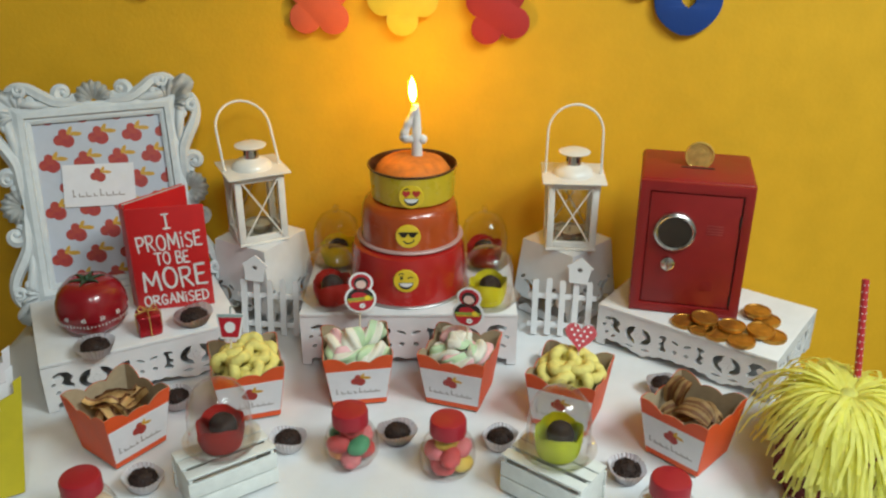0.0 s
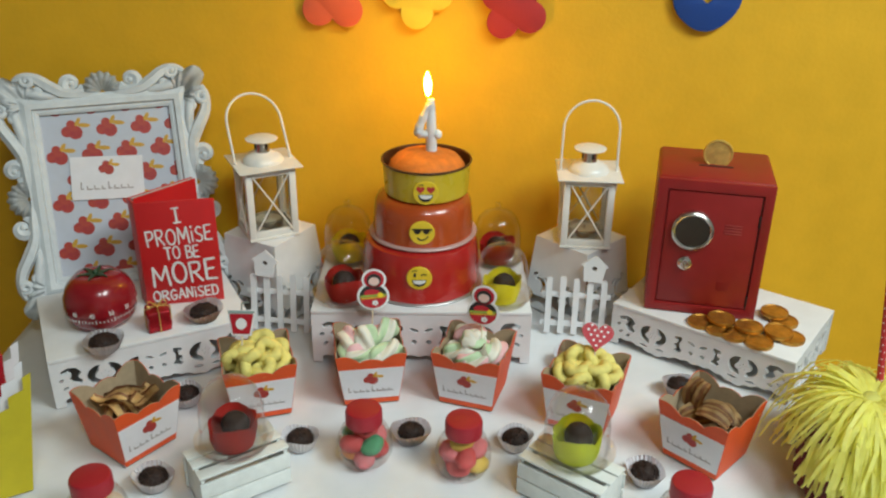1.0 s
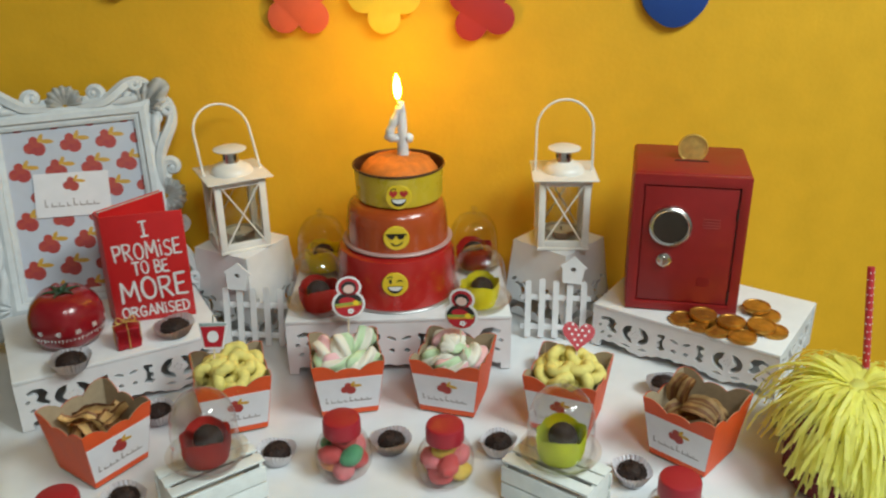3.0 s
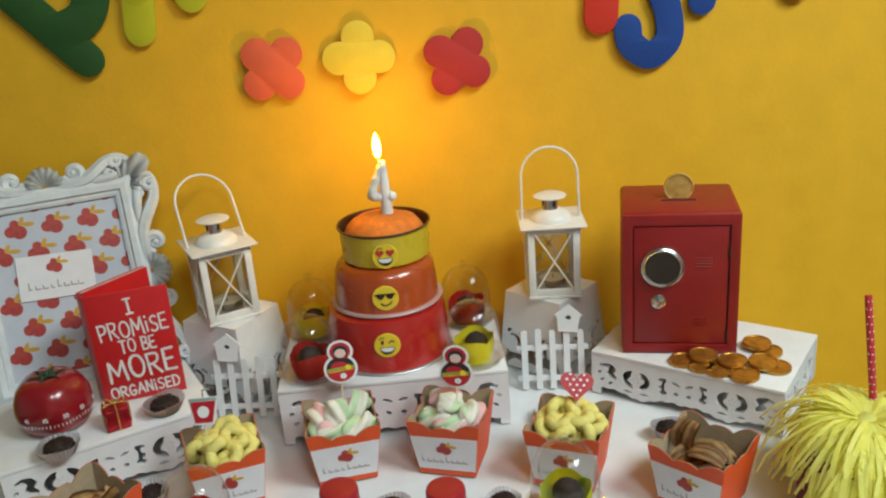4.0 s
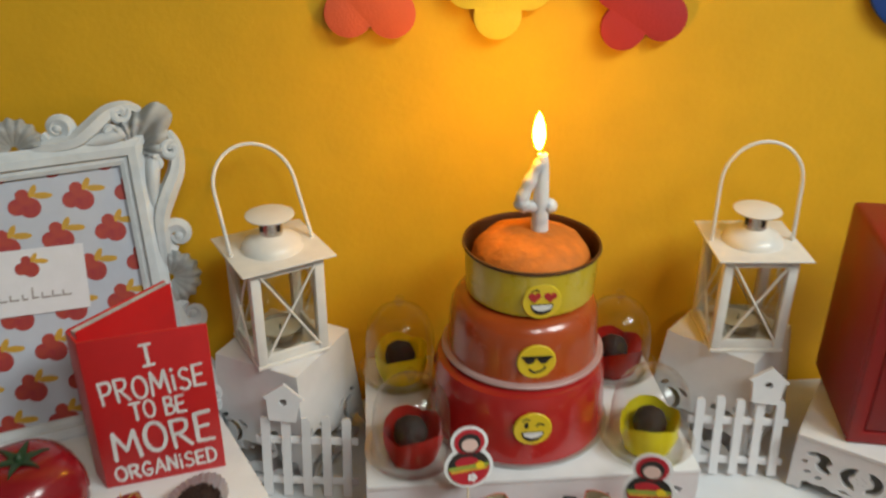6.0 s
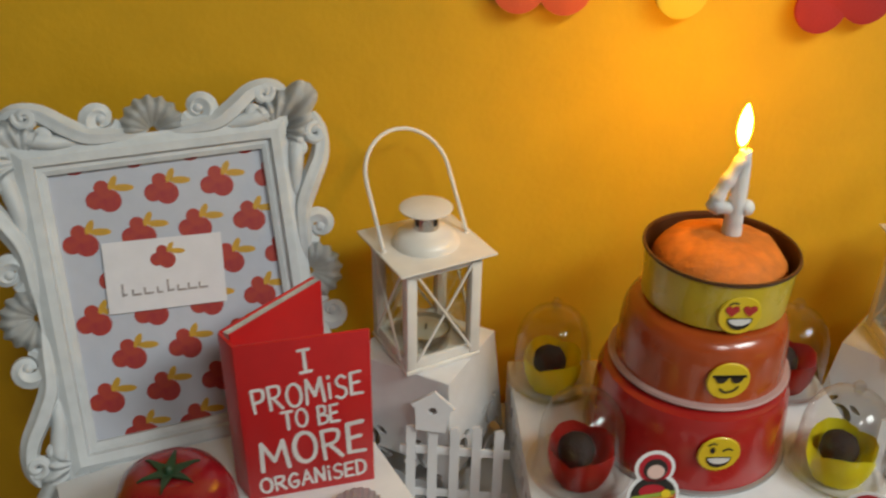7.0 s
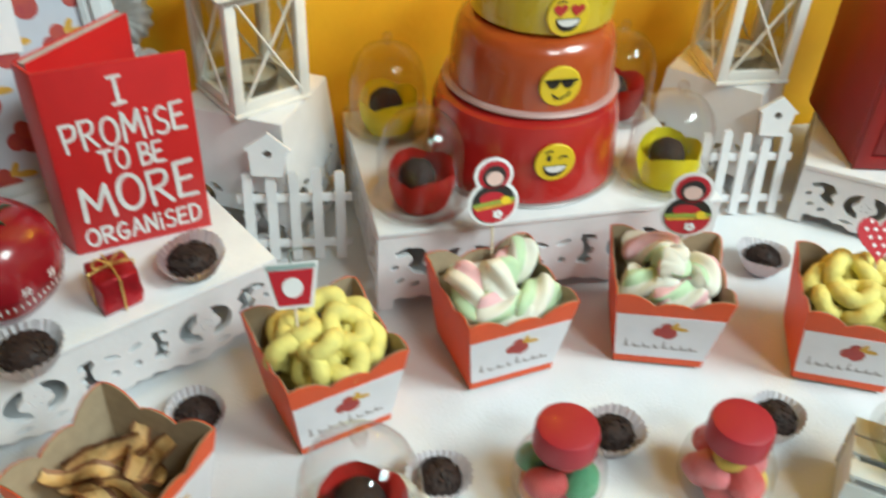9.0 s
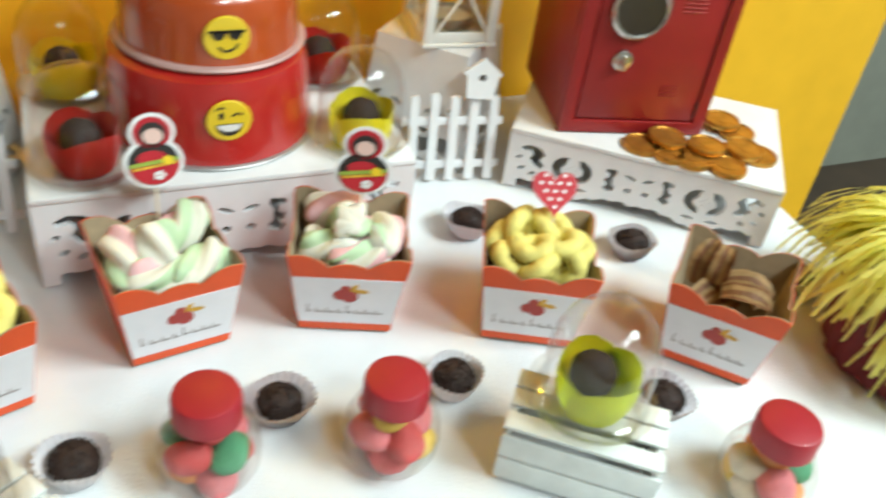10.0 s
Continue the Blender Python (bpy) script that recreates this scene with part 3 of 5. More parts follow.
part("dial_ring", lathe([(0.0172, 0.0), (0.0172, 0.0052), (0.0188, 0.006), (0.0208, 0.0045), (0.0215, 0.0)], 44, m=pose(0.0395, -0.0028, 0.0965, 90)), chrome, door, "chrome dial ring")
part("lock", lathe([(0, 0.0032), (0.0055, 0.0032), (0.0072, 0.0022), (0.0077, 0)], 28, m=pose(0.0360, -0.0028, 0.0590, 90)), chrome, door, "round chrome keyhole plate")
part("key", box(0.0022, 0.006, 0.010, (0.0360, -0.0075, 0.0585), 0.0006), chrome, door, "small key in its lock")
# the upper slits are a paler red than the door, the lower ones match it
for k in range(4):
    part("vent_slit", box(0.0165, 0.0008, 0.0009, (0.0790, -0.0030, 0.1050 - 0.0030 * k), 0.0002), vent_red, door)
    part("lower_vent_slit", box(0.0125, 0.0008, 0.0007, (0.0770, -0.0030, 0.0400 - 0.0026 * k), 0.0002), safe_red, door)
for zz in (0.022, 0.112):
    part("hinge", lathe([(0, -0.006), (0.0016, -0.006), (0.0016, 0.006), (0, 0.006)], 10, m=pose(W - 0.0115, -0.0022, zz)), slot_dark, safe)
part("door_gap", box(0.0014, 0.0012, Hs - 0.024, (W - 0.0119, -0.0012, Hs / 2)), slot_dark, safe)
part("coin_slot", box(0.034, 0.003, 0.0008, (W / 2, D * 0.42, Hs + 0.0002)), slot_dark, safe)


def coin(x, y, z, rx, rz, material=None, r=0.0142):
    ob = thing("chocolate_coin", "gold foil chocolate coin beside the safe", "coin", x, y, z, 0, "gold chocolate coins")
    ob.matrix_world = pose(x, y, z, rx, 0, rz)
    h = 0.0021
    part("disc", lathe([(0, -h * 0.6), (r * 0.86, -h * 0.6), (r * 0.9, -h), (r * 0.97, -h), (r, -h * 0.6), (r, h * 0.6), (r * 0.97, h), (r * 0.9, h), (r * 0.86, h * 0.6), (0, h * 0.6)], 36), material or gold, ob)
    bm = cut([oval(0, 0, r * 0.42, r * 0.52, 12)], 0.0006, m=pose(0, 0, h * 0.65))
    for k in range(26):
        box(0.0009, 0.0005, 0.0006, (0, r * 0.74, h * 0.65), bm=bm, m=pose(0, 0, 0, 0, 0, k * 360 / 26))
    part("relief", bm, material or gold, ob)
    return ob


coin(0.2690, 0.8740, SM + 0.151 + 0.0112, 90, -14, gold_pale, 0.0150)["label"] = "pale gold coin standing in the safe's slot"

for cx_, cy_, cz_, tilt_, rz_ in ((0.2468, 0.7804, 0, 0, 10), (0.261, 0.7671, 0, 0, 40), (0.2662, 0.7797, 1, 3, 70), (0.2732, 0.7564, 0, 0, 20), (0.2893, 0.7643, 1, -3, 0), (0.2925, 0.7418, 0, 0, 50), (0.3154, 0.755, 1, 4, 15), (0.3263, 0.7505, 0, 0, 80), (0.3248, 0.7941, 1, 0, 30), (0.3313, 0.7826, 0, 0, 5)):
    coin(1.0287 * cx_ + 0.001, 1.0287 * cy_ + 0.002, SM + 0.0024 + 0.0044 * cz_, tilt_, rz_)


# ---- ornate picture frame ----
frame_pose = pose(-0.378, 0.922, 0.8955, 0, 0, 19) @ pose(0, 0, 0, 68)
picture = tagged(new("picture_frame"), "ornate white baroque picture frame leaning on the wall", "picture frame")
picture.matrix_world = frame_pose
HX, HY = 0.0685, 0.089
bm = bmesh.new()
rings = []
for d, z in ((-0.001, -0.002), (-0.001, 0.003), (0.002, 0.0045), (0.0045, 0.0045), (0.0055, 0.0085), (0.011, 0.0098), (0.0165, 0.0072), (0.0185, 0.0072), (0.0185, -0.006), (-0.001, -0.006)):
    rings.append([bm.verts.new((sx * (HX + d), sy * (HY + d), z)) for sx, sy in ((-1, -1), (1, -1), (1, 1), (-1, 1))])
for a, b in zip(rings, rings[1:] + rings[:1]):
    for k in range(4):
        bm.faces.new((a[k], a[(k + 1) % 4], b[(k + 1) % 4], b[k]))
part("moulding", bm, resin_white, picture, angle=25)


def spiral(cx, cy, r, turns, f, start, n=22):
    return [(cx + f * r * (1 - 0.8 * k / (n - 1)) * math.cos(start + turns * 2 * math.pi * k / (n - 1)), cy + r * (1 - 0.8 * k / (n - 1)) * math.sin(start + turns * 2 * math.pi * k / (n - 1)), 0.003) for k in range(n)]


def fan(a0, a1, reach, ridges, swell, deep, nu=96, nv=9):
    """A carved fluted fan: reach(angle) is its edge, ridges its flutes."""
    bm, rows = bmesh.new(), []
    for i in range(nu + 1):
        a = a0 + (a1 - a0) * i / nu
        flute = math.cos(ridges * 2 * math.pi * i / nu)
        row = []
        for k in range(nv + 1):
            v = 0.12 + 0.88 * k / nv
            r = reach(a) * v * (1 + 0.045 * flute * v)
            row.append(bm.verts.new((r * math.cos(a), r * math.sin(a), swell * math.sin(math.pi * v ** 1.4 * 0.86) + deep * v * flute)))
        rows.append(row)
    for a, b in zip(rows, rows[1:]):
        for k in range(nv):
            bm.faces.new((a[k], a[k + 1], b[k + 1], b[k]))
    bmesh.ops.solidify(bm, geom=bm.faces[:], thickness=0.0035)
    return bm


def garland(half, at):
    """Shell, scrolls and long leaves along one side; x along it, y outwards from the moulding."""
    part("shell", fan(radians(2), radians(178), lambda a: 0.0190 + 0.0030 * math.sin(a), 8, 0.0100, 0.0008), resin_white, picture, "carved scallop shell", at @ pose(0, 0.0028, 0.001))
    u = (half - 0.022) / 0.066
    for f in (-1, 1):
        sp = spiral(f * 0.0305, 0.0135, 0.0112, 1.25, f, math.pi * 1.05)
        bm = tube(sp, [0.0030 + 0.0026 * math.sin(math.pi * min(1, k / 16)) for k in range(len(sp))], 24, lobes=(6, 0.10))
        ball(0.0036, (f * 0.0300, 0.0140, 0.0045), 2, bm)
        part("scroll", bm, resin_white, picture, "carved curling scroll", at)
        sw = smooth([(f * 0.004, 0.0010, 0.003), (f * 0.020, 0.0020, 0.005), (f * (0.022 + 0.018 * u), 0.0035, 0.006), (f * (0.022 + 0.032 * u), 0.0110, 0.007), (f * (0.022 + 0.046 * u), 0.0205, 0.006), (f * (0.022 + 0.060 * u), 0.0235, 0.005), (f * (0.022 + 0.070 * u), 0.0200, 0.003)], 5)
        bm = tube(sw, [0.0024 + 0.0040 * math.sin(math.pi * k / (len(sw) - 1)) for k in range(len(sw))], 24, lobes=(6, 0.10))
        part("long_leaf", bm, resin_white, picture, "long curved leaf", at)
        sw = smooth([(f * (0.022 + 0.022 * u), 0.0005, 0.004), (f * (0.022 + 0.040 * u), 0.0025, 0.0075), (f * (0.022 + 0.056 * u), 0.0065, 0.007), (f * (0.022 + 0.066 * u), 0.0110, 0.003)], 5)
        bm = tube(sw, [0.0018 + 0.0036 * math.sin(math.pi * k / (len(sw) - 1)) for k in range(len(sw))], 9)
        tube(spiral(f * (0.022 + 0.036 * u), 0.0040, 0.0048, 1.2, f, 0.3, 14), 0.0017, 7, bm=bm)
        tube(spiral(f * (0.022 + 0.060 * u), 0.0140, 0.0070, 1.1, -f, 2.2, 16), [0.0014 + 0.0020 * math.sin(math.pi * k / 15) for k in range(16)], 7, bm=bm)
        part("inner_leaf", bm, resin_white, picture, "small curled leaf", at)


def corner_leaf():
    """A ruffled acanthus leaf over the mitre, its square tip at the outer corner."""
    def reach(a):
        c, d = math.cos(a), math.sin(a)
        square = min(0.0300 / max(c, 0.05), 0.0300 / max(d, 0.05))
        return min(square, 0.0215 + 0.0200 * max(0.0, math.cos(1.5 * (a - math.pi / 4))) ** 4)
    bm = fan(radians(-38), radians(128), reach, 7, 0.0105, 0.0014)
    for f in (0, 1):
        for cx, cy, r in ((0.0260, -0.0050, 0.0068), (0.0135, -0.0125, 0.0050)):
            sp = [(q[1], q[0], q[2] + 0.003) if f else (q[0], q[1], q[2] + 0.003) for q in spiral(cx, cy, r, 1.25, 1, 1.2, 18)]
            tube(sp, [0.0016 + 0.0022 * math.sin(math.pi * k / 17) for k in range(18)], 8, bm=bm)
    return bm


E0 = 0.0165
garland(HX + 0.016, pose(0, HY + E0, 0))
garland(HX + 0.016, pose(0, -HY - E0, 0, 0, 0, 180))
garland(HY + 0.014, pose(HX + E0, 0, 0, 0, 0, -90))
garland(HY + 0.014, pose(-HX - E0, 0, 0, 0, 0, 90))
leaf = None
for sx, sy, turn in ((1, 1, 0), (-1, 1, 90), (-1, -1, 180), (1, -1, 270)):
    at = pose(sx * (HX + 0.010), sy * (HY + 0.010), 0.002, 0, 0, turn)
    leaf = leaf and share("corner_leaf", leaf, picture, at) or part("corner_leaf", corner_leaf(), resin_white, picture, m=at)
part("stay", box(0.05, 0.004, 0.075, (0, -HY - 0.034, -0.004)), resin_white, picture, m=pose(0, -0.0, -0.004))


def berry(bm_red, bm_leaf, x, y, s, z):
    """Three round berries and two leaves, printed flat."""
    for dx, dy, r in ((0.0, 0.0045, 0.0034), (-0.0034, -0.0008, 0.0042), (0.0026, -0.0018, 0.0052)):
        join(bm_red, cut([oval(x + s * dx, y + s * dy, s * r, n=16)], 0.0002, m=pose(0, 0, z)))
        z += 0.00003
    join(bm_leaf, cut([oval(x + s * 0.0050, y + s * 0.0062, s * 0.0036, s * 0.0016, 12, 1.05)], 0.0002, m=pose(0, 0, z)))
    join(bm_leaf, cut([oval(x + s * 0.0092, y + s * 0.0034, s * 0.0048, s * 0.0017, 12, -0.12)], 0.0002, m=pose(0, 0, z)))


def logo_bars(bm, w, h, y, z):
    """Bars in place of a name: two capitals and two runs of small strokes."""
    for x, ww, hh in ((-0.46, 0.05, 1.0), (-0.33, 0.10, 0.5), (-0.20, 0.10, 0.55), (-0.08, 0.06, 0.5), (0.04, 0.07, 1.0), (0.16, 0.10, 0.5), (0.28, 0.10, 0.55), (0.40, 0.10, 0.5)):
        box(ww * w, h * 0.16, 0.0002, (x * w, y - h * 0.5 + hh * h * 0.12, z), bm=bm)
        box(h * 0.14, hh * h, 0.0002, (x * w - ww * w * 0.45, y - h * 0.5 + hh * h * 0.5, z), bm=bm)
    return bm


paper = part("print", box(2 * HX, 2 * HY, 0.0008, (0, 0, -0.0012)), print_paper, picture, "white print with a repeating red berry pattern")
red_bm, leaf_bm = bmesh.new(), bmesh.new()
berry(red_bm, leaf_bm, 0, 0, 1.42, 0)
first_red = first_leaf = None
for j in range(-4, 4):
    for i in range(-3, 4):
        x, y = 0.0360 * i - 0.0020 + 0.0004 * j + (0.018 if j % 2 else 0), 0.0263 * j + 0.0170
        if abs(x) < HX + 0.004 and abs(y) < HY + 0.008:
            at = pose(x, y, -0.0007)
            first_red = first_red and share("printed_berry", first_red, paper, at) or part("printed_berry", red_bm, ink_berry, paper, angle=0, m=at)
            first_leaf = first_leaf and share("printed_leaf", first_leaf, paper, at) or part("printed_leaf", leaf_bm, ink_leaf, paper, angle=0, m=at)
card = part("card", box(0.0755, 0.047, 0.0006, (0, 0, 0)), paper_white, picture, "white card with a berry logo", angle=0, m=pose(-0.0070, 0.0150, 0.0010, 0, 0, -3.4))
red_bm, leaf_bm = bmesh.new(), bmesh.new()
berry(red_bm, leaf_bm, -0.001, 0.0105, 1.05, 0.0004)
part("logo_berry", red_bm, ink_berry, card, angle=0)
part("logo_leaf", leaf_bm, ink_leaf, card, angle=0)
part("logo_bar", logo_bars(bmesh.new(), 0.058, 0.0085, -0.0085, 0.0004), ink_grey, card, "thin grey lettering bars", angle=0)

# ---- red book ----
cover_red = coat("red_book_cover", (0.56, 0.014, 0.016), 0.38, vary=0.05, scale=60, bump=0.05, big=8)
page_white = coat("greyish_page_edges", (0.52, 0.56, 0.54), 0.8, vary=0.15, scale=400, big=40)
book = thing("notebook", "red hardback notebook standing half open with white lettering", "book", -0.3238, 0.8228, SB, 12.5)
BW, BH = 0.0776, 0.1165
front = part("front_cover", box(BW, 0.0022, BH, (BW / 2, 0.0011, BH / 2 + 0.0002), 0.0006), cover_red, book)
BOWL = lambda x, y, rx, ry: [(x + rx * math.cos(2 * math.pi * k / 14 + 1.6), y + ry * math.sin(2 * math.pi * k / 14 + 1.6)) for k in range(15)]
GLYPHS = {  # curved strokes are smoothed, straight ones are cut at their corners
    "I": (0.5, [], [[(0.25, 0), (0.25, 1)], [(0, 1), (0.5, 1)], [(0, 0), (0.5, 0.02)]]),
    "P": (0.62, [[(0, 1), (0.5, 0.98), (0.60, 0.74), (0.42, 0.50), (0, 0.44)]], [[(0.05, 0), (0, 1)]]),
    "R": (0.68, [[(0, 1), (0.5, 0.98), (0.58, 0.76), (0.42, 0.55), (0, 0.48)]], [[(0.04, 0), (0, 1)], [(0.24, 0.48), (0.66, 0)]]),
    "O": (0.78, [BOWL(0.39, 0.5, 0.38, 0.5)[:8], BOWL(0.39, 0.5, 0.38, 0.5)[7:]], []),
    "M": (0.95, [], [[(0, 0), (0.08, 1), (0.46, 0.30), (0.82, 1), (0.94, 0)]]),
    "i": (0.16, [], [[(0.08, 0), (0.06, 0.66)], [(0.05, 0.92), (0.06, 0.97)]]),
    "S": (0.58, [[(0.54, 0.90), (0.30, 1), (0.05, 0.80), (0.18, 0.56), (0.48, 0.42), (0.55, 0.18), (0.30, 0), (0, 0.10)]], []),
    "E": (0.58, [], [[(0.56, 1), (0.02, 0.98), (0, 0.02), (0.58, 0)], [(0, 0.50), (0.46, 0.53)]]),
    "T": (0.70, [], [[(0, 1), (0.70, 0.98)], [(0.36, 1), (0.34, 0)]]),
    "B": (0.60, [[(0, 1), (0.46, 0.94), (0.46, 0.62), (0, 0.52)], [(0, 0.52), (0.58, 0.42), (0.56, 0.08), (0, 0)]], [[(0, 0), (0, 1)]]),
    "G": (0.66, [[(0.60, 0.86), (0.34, 1), (0.04, 0.68), (0.05, 0.26), (0.32, 0), (0.60, 0.16), (0.62, 0.42)]], [[(0.62, 0.44), (0.36, 0.42)]]),
    "A": (0.70, [], [[(0, 0), (0.36, 1), (0.70, 0)], [(0.14, 0.34), (0.58, 0.36)]]),
    "N": (0.64, [], [[(0, 0), (0.02, 1), (0.60, 0.02), (0.62, 1)]]),
    "D": (0.64, [[(0, 1), (0.46, 0.88), (0.62, 0.5), (0.46, 0.12), (0, 0)]], [[(0, 0), (0, 1)]]),
    " ": (0.30, [], []),
}


def handwriting(words, width, height, weight, seed):
    """Uneven brush capitals as one thin mesh, centred."""
    rnd = random.Random(seed)
    total = sum(GLYPHS[c][0] for c in words) + 0.24 * (len(words) - 1)
    at, bm, k = 0.0, bmesh.new(), 0
    for c in words:
        wide, curved, straight = GLYPHS[c]
        up, dy = rnd.uniform(0.92, 1.04), rnd.uniform(-0.05, 0.03)
        lines = [smooth(q, 5) for q in curved] + [[a, b] for q in straight for a, b in zip(q, q[1:])]
        for q in lines:
            pts = [((at + x) / total * width - width / 2, (up * y + dy - 0.5) * height) for x, y in q]
            join(bm, cut([band(pts, weight * rnd.uniform(0.85, 1.15), 4)], 0.0004, m=pose(0, 0, 0.00004 * (k % 8))))
            k += 1
        at += wide + 0.24
    return bm


for words, w, h, x, z, wt in (("I", 0.08, 0.145, 0.50, 0.868, 0.0010), ("PROMiSE", 0.83, 0.148, 0.505, 0.676, 0.0010), ("TO BE", 0.43, 0.115, 0.515, 0.512, 0.0009), ("MORE", 0.82, 0.195, 0.515, 0.310, 0.0014), ("ORGANiSED", 0.85, 0.100, 0.505, 0.105, 0.0009)):
    part("lettering", handwriting(words, w * BW, h * BH, wt, len(words)), ink_white, front, "white hand-drawn capitals", m=pose(x * BW, -0.0002, z * BH, 0, -2.5) @ UP, angle=0)
part("spine", box(0.0022, 0.0185, BH, (0, 0, BH / 2 + 0.0002), 0.0006), cover_red, book, m=pose(-0.0035, 0.0090, 0, 0, 0, 24))
back = part("back_cover", box(BW, 0.0022, BH, (BW / 2, 0.0, BH / 2 + 0.0002), 0.0006), cover_red, book, m=pose(-0.0068, 0.0180, 0, 0, 0, 39))
part("page_block", box(BW - 0.003, 0.0052, BH - 0.0015, (BW / 2, -0.0038, BH / 2 + 0.0004)), page_white, back, "grey page edges")
part("endpaper", box(BW - 0.002, 0.0008, BH + 0.0003, (BW / 2, -0.0070, BH / 2 + 0.0004)), cover_red, back, "red endpaper")

# ---- tomato kitchen timer ----
tomato_red = coat("glossy_tomato_red", (0.25, 0.008, 0.014), 0.24, vary=0.08, scale=40, gloss=0.4, big=10)
tomato_green = coat("dark_green_plastic", (0.018, 0.055, 0.022), 0.5, vary=0.15, scale=60)
tomato = thing("kitchen_timer", "glossy red tomato-shaped kitchen timer with green leaves", "kitchen timer", -0.3605, 0.7915, SB, 12)
tomato.scale = (0.89, 0.89, 1.09)


def lumpy(a, i):
    return 1 + 0.025 * math.cos(5 * a + 0.4) + 0.01 * math.cos(3 * a)


part("lower_shell", lathe([(0, 0.0002), (0.022, 0.0002), (0.0310, 0.0035), (0.0365, 0.011), (0.0385, 0.0185)], 72, wave=lumpy), tomato_red, tomato)
part("upper_shell", lathe([(0.0384, 0.0189), (0.0392, 0.0245), (0.0382, 0.033), (0.0340, 0.0415), (0.0262, 0.0475), (0.0165, 0.0503), (0.0085, 0.0495), (0.003, 0.0478), (0, 0.0472)], 72, wave=lumpy), tomato_red, tomato)
star = []
for k in range(12):
    a = 2 * math.pi * k / 12 + 0.3
    star.append((0.0200 * math.cos(a), 0.0200 * math.sin(a)) if k % 2 == 0 else (0.0062 * math.cos(a), 0.0062 * math.sin(a)))
bm = cut([star], 0.0012)
bmesh.ops.subdivide_edges(bm, edges=bm.edges, cuts=3, use_grid_fill=True)
bmesh.ops.triangulate(bm, faces=bm.faces[:])
heights = ((0, 0.0485), (0.006, 0.0505), (0.0165, 0.0512), (0.0255, 0.0488), (0.040, 0.036))
for v in bm.verts:
    r = math.hypot(v.co.x, v.co.y)
    for (r0, h0), (r1, h1) in zip(heights, heights[1:]):
        if r0 <= r <= r1:
            v.co.z += h0 + (h1 - h0) * (r - r0) / (r1 - r0)
            break
ball(0.0032, (0, 0, 0.0505), 2, bm, (1, 1, 1.2))
part("leaf_star", bm, tomato_green, tomato, "green pointed leaf star", angle=30)
bm = bmesh.new()
for k in range(60):
    a = 2 * math.pi * k / 60
    r = 0.0379 * lumpy(a, 0) + 0.0003
    box(0.0007, 0.0006, 0.0036 if k % 5 == 0 else 0.002, (0, 0, 0), bm=bm, m=pose(r * math.cos(a), r * math.sin(a), 0.0155, 0, 0, math.degrees(a) + 90))
part("minute_marks", bm, ink_white, tomato, angle=0)
for k in range(12):
    a = radians(-95 - 30 * (9 - k))
    r = 0.0391 * lumpy(a, 0) + 0.0002
    part("numeral", lettering(str(5 * k), 0.0055 if k > 1 else 0.003, 0.0042, 0.0005, 0.01, pose(r * math.cos(a), r * math.sin(a), 0.0228, 0, 0, math.degrees(a) + 90) @ UP), ink_white, tomato, angle=0)

# ---- foil-wrapped gift sweet ----
foil_red = coat("red_foil", (0.42, 0.012, 0.022), 0.3, metal=0.55, vary=0.2, scale=150, bump=0.8, bump_scale=160, big=60)
gift = thing("gift_sweet", "small red foil parcel tied with gold thread", "sweet", -0.3000, 0.7800, SB, 25)
gift.scale = (1.12, 1.18, 1.15)
bm = box(0.0205, 0.0205, 0.0195, (0, 0, 0.0102), 0.002)
bmesh.ops.subdivide_edges(bm, edges=bm.edges, cuts=2, use_grid_fill=True)
for v in bm.verts:
    v.co += 0.0011 * Vector((noise.noise(v.co * 190), noise.noise(v.co * 190 + Vector((9, 0, 0))), min(0.0, noise.noise(v.co * 170)) if v.co.z < 0.002 else noise.noise(v.co * 170)))
    v.co.z = max(0.0003, v.co.z)
part("wrapping", bm, foil_red, gift)
bm = tube([(0, -0.0108, 0.001), (0, -0.0112, 0.0195), (0, 0, 0.0213), (0, 0.0112, 0.0195), (0, 0.0108, 0.001)], 0.0005, 6)
tube([(-0.0108, 0, 0.001), (-0.0112, 0, 0.0195), (0, 0, 0.0214), (0.0112, 0, 0.0195), (0.0108, 0, 0.001)], 0.0005, 6, bm=bm)
for f in (-1, 1):
    tube(smooth([(0, 0, 0.0214), (f * 0.006, 0.001, 0.026), (f * 0.008, -0.001, 0.0225), (0, -0.001, 0.0216), (f * 0.004, -0.007, 0.027)], 4), 0.00045, 6, bm=bm)
part("gold_thread", bm, gold_pale, gift, "thin gold thread bow")

# ---- brigadeiros in paper cups ----
choc = coat("dark_chocolate", (0.030, 0.013, 0.009), 0.8, vary=0.3, scale=300, bump=0.5, bump_scale=400)
sprinkle_mat = coat("chocolate_sprinkles", (0.026, 0.011, 0.008), 0.6, vary=0.3, scale=300)
cup_paper = coat("white_baking_paper", (0.88, 0.86, 0.89), 0.7, thin=0.2, vary=0.05, scale=120, bump=0.1)


